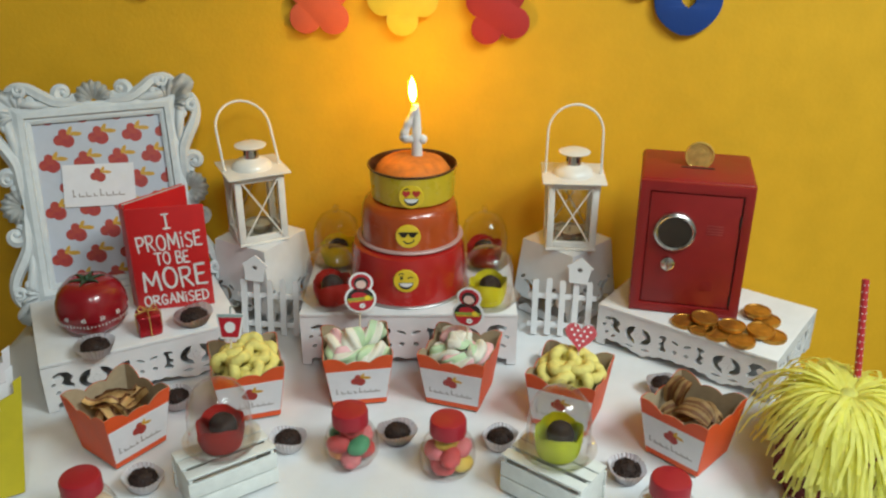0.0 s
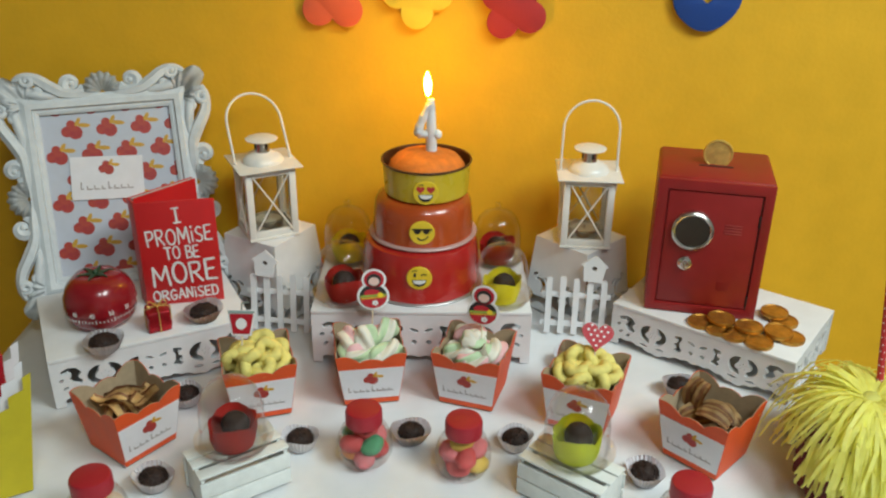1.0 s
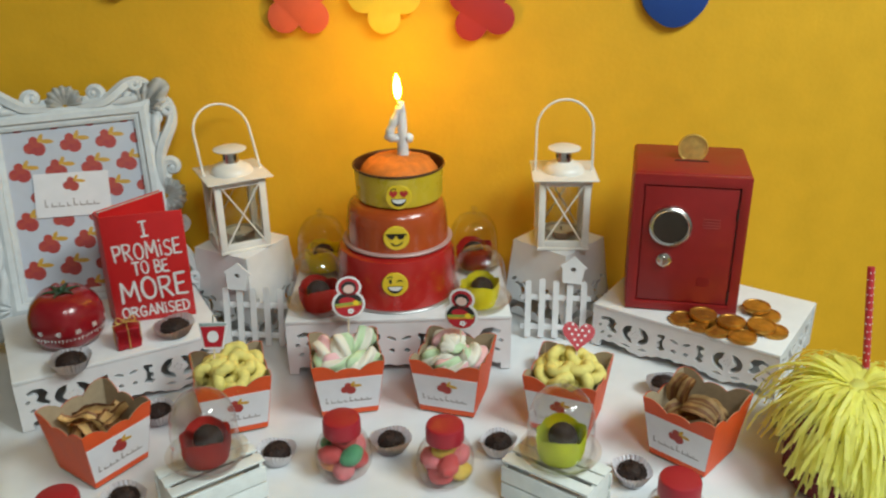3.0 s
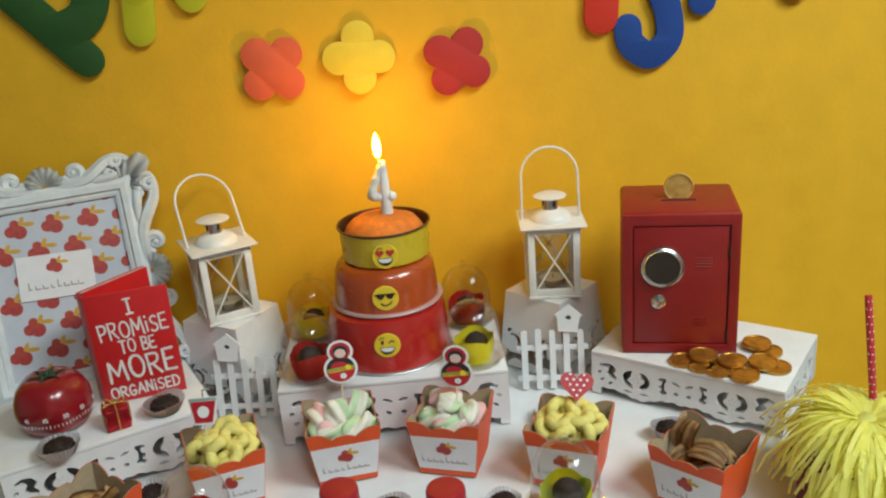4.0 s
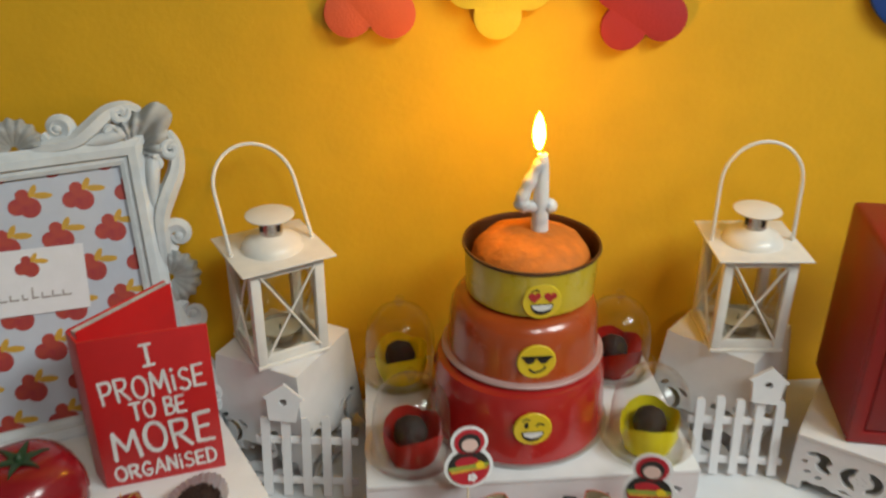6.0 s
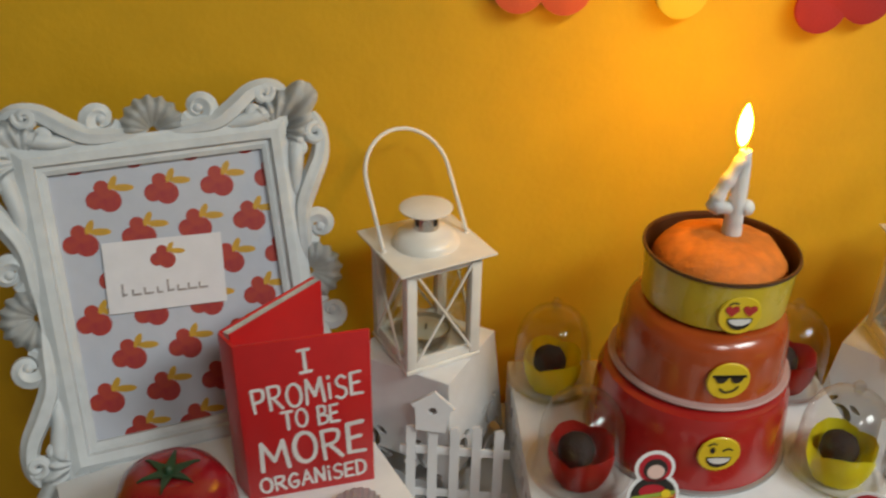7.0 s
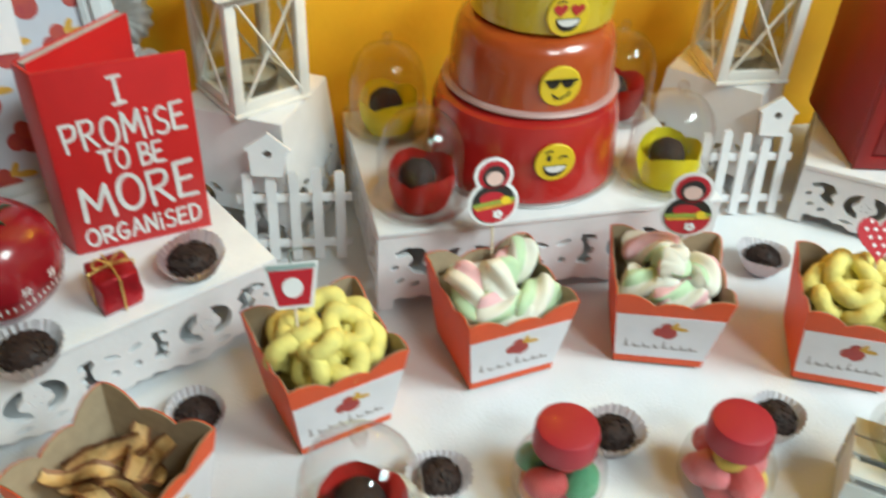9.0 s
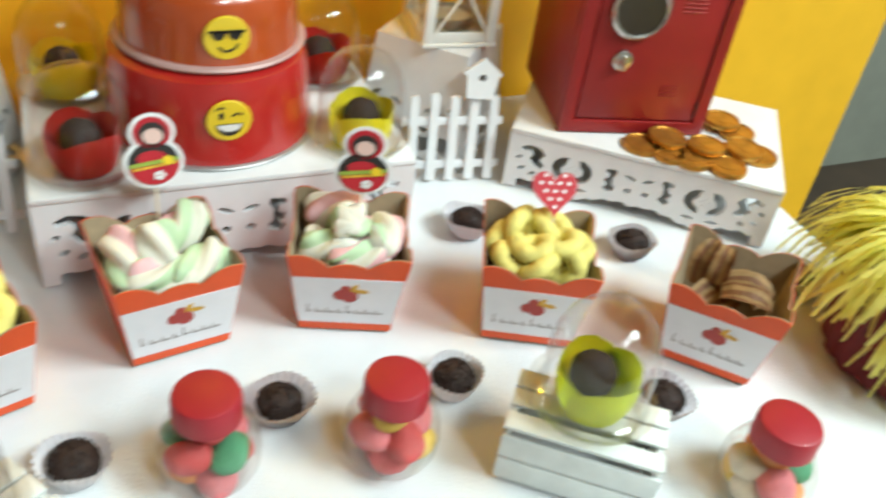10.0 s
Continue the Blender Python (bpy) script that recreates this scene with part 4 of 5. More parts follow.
def paper_cup(seed):
    rnd = random.Random(seed)
    open_x, open_y, ph = rnd.uniform(0.96, 1.10), rnd.uniform(0.88, 1.02), rnd.uniform(0, 6)
    bm = bmesh.new()
    n = 56
    rows = []
    for i, (r, z) in enumerate(((0.0001, 0.0005), (0.0104, 0.0004), (0.0112, 0.0010), (0.0132, 0.0056), (0.0150, 0.0100), (0.0166, 0.0138))):
        row = []
        for k in range(n):
            a = 2 * math.pi * k / n
            amp = (0, 0.010, 0.025, 0.035, 0.038, 0.042)[i]
            q = r * (1 + amp * (1 if k % 2 else -1)) * (1 + 0.05 * (i / 5) * math.sin(2 * a + ph))
            row.append(bm.verts.new((q * math.cos(a) * (1 + (open_x - 1) * i / 5), q * math.sin(a) * (1 + (open_y - 1) * i / 5), z + (0.0012 * math.sin(3 * a + ph) if i == 5 else 0))))
        rows.append(row)
    for a, b in zip(rows, rows[1:]):
        for k in range(n):
            bm.faces.new((a[k], a[(k + 1) % n], b[(k + 1) % n], b[k]))
    bmesh.ops.solidify(bm, geom=bm.faces[:], thickness=0.0002)
    return bm


def brigadeiro_ball():
    return ball(0.0112, (0, 0, 0.0088), 4, None, (1.06, 1.0, 0.72), 0.18, 420)


def sprinkles(seed):
    rnd = random.Random(seed)
    bm = bmesh.new()
    for k in range(110):
        d = Vector((rnd.gauss(0, 1), rnd.gauss(0, 1), rnd.gauss(0.3, 1))).normalized()
        q = d.to_track_quat("X", "Y").to_matrix().to_4x4() @ pose(0, 0, 0, rnd.uniform(0, 360), 0, 0)
        box(0.0008, 0.0008, 0.0024, bm=bm, m=Matrix.Translation(Vector((0, 0, 0.0088)) + Vector((d.x * 1.06, d.y, d.z * 0.72)) * 0.0118) @ q)
    return bm


kinds = []
for i, (x, y, z) in enumerate(((-0.260, 0.605, T), (-0.143, 0.660, T), (-0.0425, 0.671, T), (0.053, 0.663, T), (0.162, 0.617, T), (-0.264, 0.727, T), (0.1205, 0.7985, T), (0.2240, 0.7500, T), (0.320, 0.688, T), (-0.340, 0.7365, SB), (-0.2590, 0.7975, SB))):
    lab = "chocolate brigadeiro in a fluted white paper cup on the cloth" if z == T else "chocolate brigadeiro in a white paper cup on the stand"
    at = pose(x, y, z + 0.0002, 0, 0, 77 * i)
    if i < 4:
        ob = thing("brigadeiro", lab, "chocolate sweet", x, y, z, 77 * i, "brigadeiros")
        part("paper_cup", paper_cup(i), cup_paper, ob, "fluted white paper cup", angle=0)
        part("chocolate", brigadeiro_ball(), choc, ob)
        part("sprinkle_coating", sprinkles(i), sprinkle_mat, ob, angle=0, kind="stuff")
        kinds.append(ob)
    else:
        ob = copy_thing(kinds[i % 4], at)
        ob["label"] = lab
        if z == SB:
            ob.scale = (1.14, 1.14, 0.92)

# ---- sweets under clear domes ----
petal_red = coat("red_paper_petal", (0.66, 0.05, 0.04), 0.6, vary=0.08, thin=0.45, scale=80, bump=0.1)
petal_yellow = coat("yellow_paper_petal", (0.92, 0.86, 0.04), 0.6, vary=0.06, thin=0.45, scale=80, bump=0.1)
petal_lime = coat("lime_paper_petal", (0.74, 0.80, 0.04), 0.6, vary=0.08, thin=0.45, scale=80, bump=0.1)


def petal(r, h):
    """One wide curved upright petal of a paper flower cup, facing -y."""
    bm = bmesh.new()
    rows = []
    for j in range(10):
        t = j / 9
        row = []
        for i in range(11):
            u = i / 10 * 2 - 1
            w = 1.0 if t < 0.4 else math.sqrt(max(0.03, 1 - ((t - 0.4) / 0.62) ** 2))
            a = u * 1.12 * w
            rr = r * (0.80 + 0.20 * math.sin(math.pi / 2 * min(1, t * 1.5)))
            row.append(bm.verts.new((rr * math.sin(a), -rr * math.cos(a), h * t)))
        rows.append(row)
    for a, b in zip(rows, rows[1:]):
        for i in range(10):
            bm.faces.new((a[i], a[i + 1], b[i + 1], b[i]))
    bmesh.ops.solidify(bm, geom=bm.faces[:], thickness=0.0004)
    return bm


def domed_sweet(x, y, z, color, label, rz, high=0.0270, rise=0.0128):
    ob = thing("clear_dome", "small clear plastic cloche over " + label, "cloche", x, y, z, rz, "clear sweet domes")
    part("tray", lathe([(0, 0.0006), (0.0228, 0.0006), (0.0248, 0.0012), (0.0262, 0.0060), (0.0292, 0.0076), (0.0294, 0.0088), (0.0256, 0.0082), (0.0240, 0.0022), (0, 0.0018)], 48), clear_plastic, ob, "clear plastic tray")
    part("dome", lathe([(0.0252, 0.0088), (0.0236, 0.0098), (0.0240, 0.022), (0.0238, 0.034), (0.0226, 0.043), (0.0198, 0.0515), (0.0148, 0.0582), (0.0080, 0.0618), (0, 0.0628)], 48), clear_plastic, ob, "clear plastic dome")
    part("knob", lathe([(0.0022, 0.0620), (0.0016, 0.0640), (0.0030, 0.0662), (0.0034, 0.0685), (0.0022, 0.0708), (0, 0.0714)], 20), clear_plastic, ob, "clear round knob")
    ob.scale = (1.13, 1.13, 1.03)
    sw = thing("flower_cup_sweet", "chocolate sweet in a " + label[2:], "sweet", x, y, z + 0.0022, rz, "domed sweets")
    sw.scale = (1.02, 1.02, 0.98)
    part("chocolate", ball(0.0118, (0.002, 0.007, rise), 4, None, (1, 1, 1.05), 0.05, 200), choc, sw)
    one = part("petal", petal(0.0212, high), color, sw, angle=60)
    for k, s in ((1, 0.98), (2, 1.0), (3, 0.85)):
        share("petal", one, sw, pose(0, 0, 0.0001 * k, 0, 0, 90 * k) @ Matrix.Diagonal((0.97 - 0.02 * k, 0.97 - 0.02 * k, s, 1)))
    part("cup_base", lathe([(0, 0.0002), (0.013, 0.0002), (0.0150, 0.003), (0.0148, 0.008)], 24), color, sw)
    return ob


domed_sweet(-0.1185, 0.8315, S, petal_red, "a red paper flower cup", 20)
domed_sweet(0.0475, 0.8300, S, petal_yellow, "a yellow paper flower cup", -10)
domed_sweet(-0.1225, 0.9265, S, petal_yellow, "a yellow paper flower cup", 15)
domed_sweet(0.0475, 0.9230, S, petal_red, "a red paper flower cup", 10)

# ---- little white crates ----
crate_white = coat("white_painted_wood", (0.70, 0.72, 0.70), 0.5, vary=0.06, scale=90, bump=0.2, bump_scale=200, big=15)


def crate(x, y, rz):
    """A slatted crate lying upside down; x, y is its middle."""
    ob = thing("mini_crate", "small white slatted wooden crate turned over", "crate", x, y, T, rz, "white mini crates")
    w, d, h, t = 0.078, 0.044, 0.0385, 0.0022
    for sx in (-w / 2 + 0.003, w / 2 - 0.003):
        part("end_panel", box(0.003, d - 2 * t - 0.0004, h - t - 0.0004, (sx, 0, (h - t) / 2), 0.0003), crate_white, ob)
    for k, (yy, ww) in enumerate(((-d / 2 + 0.0055, 0.011), (-0.0005, 0.0115), (0.0135, 0.0125))):
        part("top_slat", box(w, ww, t, (0, yy + 0.0005, h - t / 2), 0.0004), crate_white, ob)
    for f in (-1, 1):
        for zz, hh in ((0.0085, 0.0145), (0.0245, 0.0145)):
            part("side_slat", box(w, t, hh, (0, f * (d / 2 - t / 2), zz), 0.0004), crate_white, ob)
    return ob


crate(-0.188, 0.6075, 34)
crate(0.0935, 0.5945, -38)
domed_sweet(-0.190, 0.6135, T + 0.0386, petal_red, "a red paper flower cup", 12)
domed_sweet(0.0970, 0.6020, T + 0.0386, petal_lime, "a lime paper flower cup", -8)

# ---- sweet jars ----
lid_red = coat("red_plastic_lid", (0.34, 0.008, 0.020), 0.5, vary=0.05, scale=60, gloss=0.12)
jelly = [coat("jelly_" + n, c, 0.65, vary=0.12, scale=120, sss=0.35, bump=0.5, bump_scale=600) for n, c in (("red", (0.62, 0.09, 0.09)), ("orange", (0.76, 0.30, 0.10)), ("green", (0.10, 0.33, 0.17)), ("yellow", (0.74, 0.52, 0.10)), ("pink", (0.70, 0.20, 0.22)), ("cream", (0.74, 0.64, 0.50)))]


def jar(x, y, seed, colors, label):
    ob = thing("sweet_jar", label, "jar", x, y, T, 15 * seed, "red-lidded sweet jars")
    part("glass", lathe([(0, 0.0004), (0.0165, 0.0004), (0.0215, 0.0025), (0.0242, 0.0085), (0.0247, 0.0165), (0.0238, 0.0245), (0.0208, 0.0315), (0.0165, 0.0360), (0.0148, 0.0385), (0.0148, 0.0405)], 48), clear_plastic, ob, "clear round jar")
    lid = part("lid", lathe([(0.0150, 0.0385), (0.0162, 0.0388), (0.0162, 0.0505), (0.0153, 0.0528), (0.0138, 0.0535), (0, 0.0537)], 60, wave=lambda a, i: 1 + (0.008 * math.cos(30 * a) if i in (1, 2) else 0)), lid_red, ob, "red screw lid", angle=30)
    rnd = random.Random(seed)
    k = 0
    for z, n, rr in ((0.0100, 4, 0.0120), (0.0215, 4, 0.0122), (0.0300, 1, 0.0)):
        for q in range(n):
            a = 2 * math.pi * q / n + z * 60 + seed
            sw = thing("jelly_sweet", "sugary coloured jelly sweet in a jar", "sweet", x + rr * math.cos(a), y + rr * math.sin(a), T + z, rnd.uniform(0, 360), "jelly sweets")
            part("jelly", ball(0.0102, (0, 0, 0), 3, None, (1.12, 0.95, 0.78), 0.35, 70), jelly[colors[k % len(colors)]], sw)
            k += 1
    return ob


jar(-0.0830, 0.6460, 1, (0, 1, 4, 0, 2, 0, 2, 4), "small round jar of jelly sweets with a red lid")
jar(0.0045, 0.6320, 2, (4, 0, 3, 0, 4, 0), "small round jar of pink and yellow jelly sweets")
jar(0.181, 0.5530, 3, (5, 1, 2, 3, 4, 2, 1), "small round jar of many-coloured sweets")
jar(-0.289, 0.5550, 4, (5, 0, 2, 3, 4), "small round jar with a red lid beside the box of snacks")


# ---- scalloped snack boxes ----
BB, BT, BHT = 0.0265, 0.0345, 0.050  # half foot, half mouth, height of the dip


def box_wall(off):
    """One wall of the box, facing -y, foot at z 0; off moves it inwards."""
    top = []
    n = 48
    for k in range(n + 1):
        u = k / n * 2 - 1
        z = BHT + 0.0085 * abs(u) ** 1.6 + 0.0048 * abs(math.sin(1.5 * math.pi * (u + 1))) ** 0.8
        half = BB + (BT - BB) * z / (BHT + 0.012) - off
        top.append((half * u, z))
    lo = BB - off
    return [(-lo, 0.0004 + off)] + [(lo, 0.0004 + off)] + top[::-1]


def wall_bm(off, depth):
    pts = box_wall(off)
    slope = math.degrees(math.atan2(BT - BB, BHT + 0.012))
    bm = cut([pts], depth)
    out = pose(0, -BB + off, 0, 90 + slope)
    bmesh.ops.transform(bm, matrix=out, verts=bm.verts)
    return bm


def snack_box(x, y, rz, label, first=[]):
    """x, y: the middle of the front foot edge."""
    c, s = math.cos(radians(rz)), math.sin(radians(rz))
    at = (x - s * BB, y + c * BB)
    if first:
        ob = copy_thing(first[0], pose(at[0], at[1], T, 0, 0, rz))
        ob["label"] = label
        return ob
    ob = thing("snack_box", label, "snack box", at[0], at[1], T, rz, "orange snack boxes")
    first.append(ob)
    outer, inner = wall_bm(0.0002, 0.0005), wall_bm(0.0010, 0.0005)
    o = part("side", outer, box_orange, ob, angle=20)
    i = part("lining", inner, box_kraft, o, "brown kraft lining", angle=20)
    for k in (1, 2, 3):
        q = share("side", o, ob, pose(0, 0, 0, 0, 0, 90 * k))
        share("lining", i, q, Matrix())
    part("bottom", box(2 * BB - 0.001, 2 * BB - 0.001, 0.0006, (0, 0, 0.0006)), box_kraft, ob)
    slope = math.degrees(math.atan2(BT - BB, BHT + 0.012))
    z0, z1 = 0.0070, 0.0440
    hw = [BB + (BT - BB) * z / (BHT + 0.012) - 0.0005 for z in (z0, z1)]
    face = pose(0, -BB - 0.0002, 0, 90 + slope)
    lab = part("label", cut([[(-hw[0], z0), (hw[0], z0), (hw[1], z1), (-hw[1], z1)]], 0.0004, m=face), paper_white, ob, "white label with a red berry", angle=0)
    red_bm, leaf_bm = bmesh.new(), bmesh.new()
    berry(red_bm, leaf_bm, -0.001, 0.0315, 0.92, 0.0004)
    part("label_berry", red_bm, ink_berry, lab, angle=0, m=face)
    part("label_leaf", leaf_bm, ink_leaf, lab, angle=0, m=face)
    part("name_bar", logo_bars(bmesh.new(), 0.046, 0.0065, 0.0190, 0.0004), ink_grey, lab, angle=0, m=face)
    return ob


def mid(a, b):
    return (a[0] + b[0]) / 2, (a[1] + b[1]) / 2, math.degrees(math.atan2(b[1] - a[1], b[0] - a[0]))


boxes = []
for a, b, label in (((-0.293, 0.627), (-0.259, 0.672), "orange scalloped card box of brown fried snacks"), ((-0.2125, 0.695), (-0.157, 0.712), "orange scalloped card box of yellow snack rings"), ((-0.109, 0.7245), (-0.057, 0.7325), "orange scalloped card box of twisted marshmallows"), ((-0.0150, 0.7320), (0.0330, 0.7160), "orange card box of twisted marshmallows beside its twin"), ((0.088, 0.697), (0.133, 0.676), "orange card box of yellow snack rings with a heart"), ((0.1895, 0.6530), (0.2220, 0.6200), "orange card box of striped brown snack curls")):
    x, y, rz = mid(a, b)
    boxes.append(snack_box(x, y, rz, label))

# ---- snacks in the boxes ----
ring_yellow = coat("yellow_corn_snack", (0.76, 0.66, 0.19), 0.75, vary=0.10, scale=160, bump=0.25, bump_scale=420, big=40)
brown_snack = coat("brown_fried_snack", (0.56, 0.34, 0.14), 0.6, vary=0.35, scale=70, bump=0.5, bump_scale=300, big=30, tint=(0.62, 0.42, 0.16))
stripe_dark = coat("dark_snack_stripe", (0.34, 0.15, 0.065), 0.6, vary=0.2, scale=120, bump=0.5)
stripe_light = coat("light_snack_stripe", (0.55, 0.34, 0.14), 0.6, vary=0.2, scale=120, bump=0.5)
mallow_white = coat("white_marshmallow", (0.78, 0.74, 0.64), 0.75, vary=0.04, scale=120, sss=0.3)
mallow_green = coat("pale_green_marshmallow", (0.52, 0.66, 0.42), 0.75, vary=0.05, scale=120, sss=0.3)
mallow_pink = coat("pink_marshmallow", (0.80, 0.46, 0.47), 0.75, vary=0.05, scale=120, sss=0.3)


def snack_ring(seed):
    rnd = random.Random(seed)
    bm = bmesh.new()
    r, n = rnd.uniform(0.0086, 0.0098), 30
    pts = [(r * (1 + 0.12 * math.sin(2 * k / n * 6.283 + seed)) * math.cos(6.2832 * k / n), r * math.sin(6.2832 * k / n) * 0.9, 0.0012 * math.sin(6.2832 * 2 * k / n + seed)) for k in range(n)]
    tube(pts, [0.0054 * (1 + 0.07 * math.sin(5 * 6.283 * k / n + seed)) for k in range(n)], 12, True, bm)
    for v in bm.verts:
        v.co *= 1 + 0.02 * noise.noise(v.co * 260)
    return bm


def fill(parent, name, label, make, material, spots, group, category="snack"):
    """Puts snacks into a box: spots are x, y, z, rx, ry, rz in the box's own axes."""
    kinds = []
    for i, (x, y, z, rx, ry, rz) in enumerate(spots):
        m = parent.matrix_world @ pose(x, y, z, rx, ry, rz)
        if i < 4:
            ob = tagged(new(name), label, category, group)
            ob.matrix_world = m
            part("body", make(i + len(group)), material, ob, angle=60)
            kinds.append(ob)
        else:
            copy_thing(kinds[i % 4], m)


bpy.context.view_layer.update()
rnd = random.Random(5)
ring_spots = []
for z, n, rr, off in ((0.022, 3, 0.012, 0.2), (0.036, 4, 0.0145, 0.9), (0.0500, 7, 0.0205, 0.4), (0.0600, 4, 0.0125, 1.1)):
    for k in range(n):
        a = 2 * math.pi * k / n + off
        tip = rnd.uniform(25, 65)
        ring_spots.append((rr * math.cos(a), rr * math.sin(a), z + rnd.uniform(-0.0015, 0.0015), tip * math.sin(a + 0.6), -tip * math.cos(a - 0.5), rnd.uniform(0, 180)))
fill(boxes[1], "snack_ring", "puffed yellow corn snack ring", snack_ring, ring_yellow, ring_spots, "yellow snack rings")
fill(boxes[4], "snack_ring", "puffed yellow corn snack ring", snack_ring, ring_yellow, [(-y, x, z, rx + 10, ry, rz + 50) for x, y, z, rx, ry, rz in ring_spots], "yellow snack rings with heart")


def marshmallow(seed):
    n = 22
    pts = [(-0.0165 + 0.033 * k / (n - 1), 0.002 * math.sin(3 * k / n + seed), 0.003 * math.sin(math.pi * k / (n - 1))) for k in range(n)]
    rad = [0.0102 * (0.62 + 0.38 * math.sin(math.pi * min(1, (k + 1) / 4) / 2)) * (0.62 + 0.38 * math.sin(math.pi * min(1, (n - k) / 4) / 2)) for k in range(n)]
    return tube(pts, rad, 40, lobes=(4, 0.17), twist=2.6, mats=((0, 1, 0, 2, 1, 0, 2, 0), (0, 1, 1, 0, 2, 1, 0, 0), (0, 2, 2, 0, 1, 1, 0, 1), (0, 1, 1, 0, 0, 2, 1, 0))[seed % 4])


mallow_spots = [(-0.0190, -0.0020, 0.0520, 0, -24, 100), (-0.0020, -0.0040, 0.0560, 20, 66, -70), (0.0120, 0.0150, 0.0550, 60, -24, 24), (0.0130, -0.0130, 0.0500, 90, 4, 22), (-0.0050, -0.0150, 0.0500, 150, 6, -14), (-0.0090, 0.0170, 0.0440, 200, 10, -8), (0.0020, 0.0, 0.0320, 0, 80, 0)]
fill(boxes[2], "marshmallow", "twisted white, green and pink marshmallow", marshmallow, [mallow_white, mallow_green, mallow_pink], mallow_spots, "twisted marshmallows", "marshmallow")
fill(boxes[3], "marshmallow", "twisted white, green and pink marshmallow", marshmallow, [mallow_white, mallow_green, mallow_pink], [(-0.9 * x, 0.95 * y, z - 0.001, rx + 50, -0.8 * ry, 175 - rz) for x, y, z, rx, ry, rz in mallow_spots], "twisted marshmallows of the twin box", "marshmallow")


def curl(seed):
    """A curled, ridged strip of fried snack."""
    bm = bmesh.new()
    rows, n, m = [], 16, 9
    for i in range(n):
        t = i / (n - 1)
        a = -1.15 + 2.3 * t
        row = []
        for j in range(m):
            u = j / (m - 1) * 2 - 1
            w = 0.0095 * (0.55 + 0.45 * math.sin(math.pi * (0.12 + 0.76 * t)))
            row.append(bm.verts.new((0.0165 * math.sin(a), 1.3 * w * u, 0.0130 * math.cos(a) + 0.0012 * math.cos(3.14 * 2 * u) + 0.0016 * noise.noise(Vector((t * 4, u * 2, seed))))))
        rows.append(row)
    for a, b in zip(rows, rows[1:]):
        for j in range(m - 1):
            f = bm.faces.new((a[j], a[j + 1], b[j + 1], b[j]))
            f.material_index = j % 2
    bmesh.ops.solidify(bm, geom=bm.faces[:], thickness=0.0016)
    return bm


fill(boxes[5], "snack_curl", "striped brown fried snack curl", curl, [stripe_dark, stripe_light], [(-0.013, 0.007, 0.053, 0, -72, 75), (0.008, -0.011, 0.046, 12, 6, 8), (0.004, 0.004, 0.038, -15, 12, -35), (-0.010, -0.008, 0.034, 20, 0, 60), (0.010, 0.008, 0.030, 0, 10, 20)], "striped snack curls")
crisp_spots = []
for z, n, rr in ((0.028, 3, 0.007), (0.037, 4, 0.010), (0.0450, 6, 0.0140)):
    for k in range(n):
        a = 2 * math.pi * k / n + z * 70
        crisp_spots.append((rr * math.cos(a), rr * math.sin(a), z, rnd.uniform(-35, 35), rnd.uniform(-20, 20), rnd.uniform(0, 360)))


def crisp(seed):
    """A wavy fried strip with darker edges."""
    bm = bmesh.new()
    rows, n, m = [], 18, 7
    for i in range(n):
        t = i / (n - 1)
        row = []
        for j in range(m):
            u = j / (m - 1) * 2 - 1
            w = 0.0060 * (0.7 + 0.3 * math.sin(math.pi * t)) * (1 + 0.25 * noise.noise(Vector((t * 5, seed * 3, u))))
            row.append(bm.verts.new((-0.018 + 0.036 * t, w * u + 0.003 * math.sin(2.4 * t + seed), 0.0035 * math.sin(7 * t + 1.7 * seed) + 0.0022 * u * u + 0.0012 * noise.noise(Vector((t * 9, u * 3, seed))))))
        rows.append(row)
    for a, b in zip(rows, rows[1:]):
        for j in range(m - 1):
            f = bm.faces.new((a[j], a[j + 1], b[j + 1], b[j]))
            f.material_index = 0 if j in (0, m - 2) else 1
    bmesh.ops.solidify(bm, geom=bm.faces[:], thickness=0.0028)
    return bm


fill(boxes[0], "fried_crisp", "crooked golden-brown fried snack piece", crisp, [stripe_dark, brown_snack], crisp_spots, "fried snack pieces")


# ---- toppers on sticks ----
stick_wood = coat("pale_toothpick", (0.70, 0.58, 0.42), 0.7, vary=0.1, scale=150)
topper_white = coat("white_card_topper", (0.78, 0.76, 0.76), 0.5, vary=0.03)
topper_red = coat("printed_bright_red", (0.45, 0.012, 0.024), 0.45, vary=0.04)
skin_plain = coat("printed_pale_pink", (0.74, 0.50, 0.44), 0.5)


def topper(name, label, x, y, z, rz, ry, lean, low, size=1.0, tall=1.0):
    ob = tagged(new(name), label, "cake topper", "picks in the snack boxes")
    ob.matrix_world = pose(x, y, z, 0, 0, rz) @ pose(0, 0, 0, -lean, ry, 0) @ Matrix.Diagonal((size, size, size * tall, 1))
    part("stick", tube([(0, 0.0009, 0.004), (0, 0.0009, -low)], 0.0008, 6), stick_wood, ob)
    return ob


def layer(name, ob, loops, z, material, label=""):
    part(name, cut(loops, 0.0005, m=pose(0, -z, 0) @ UP), material, ob, label, angle=0)


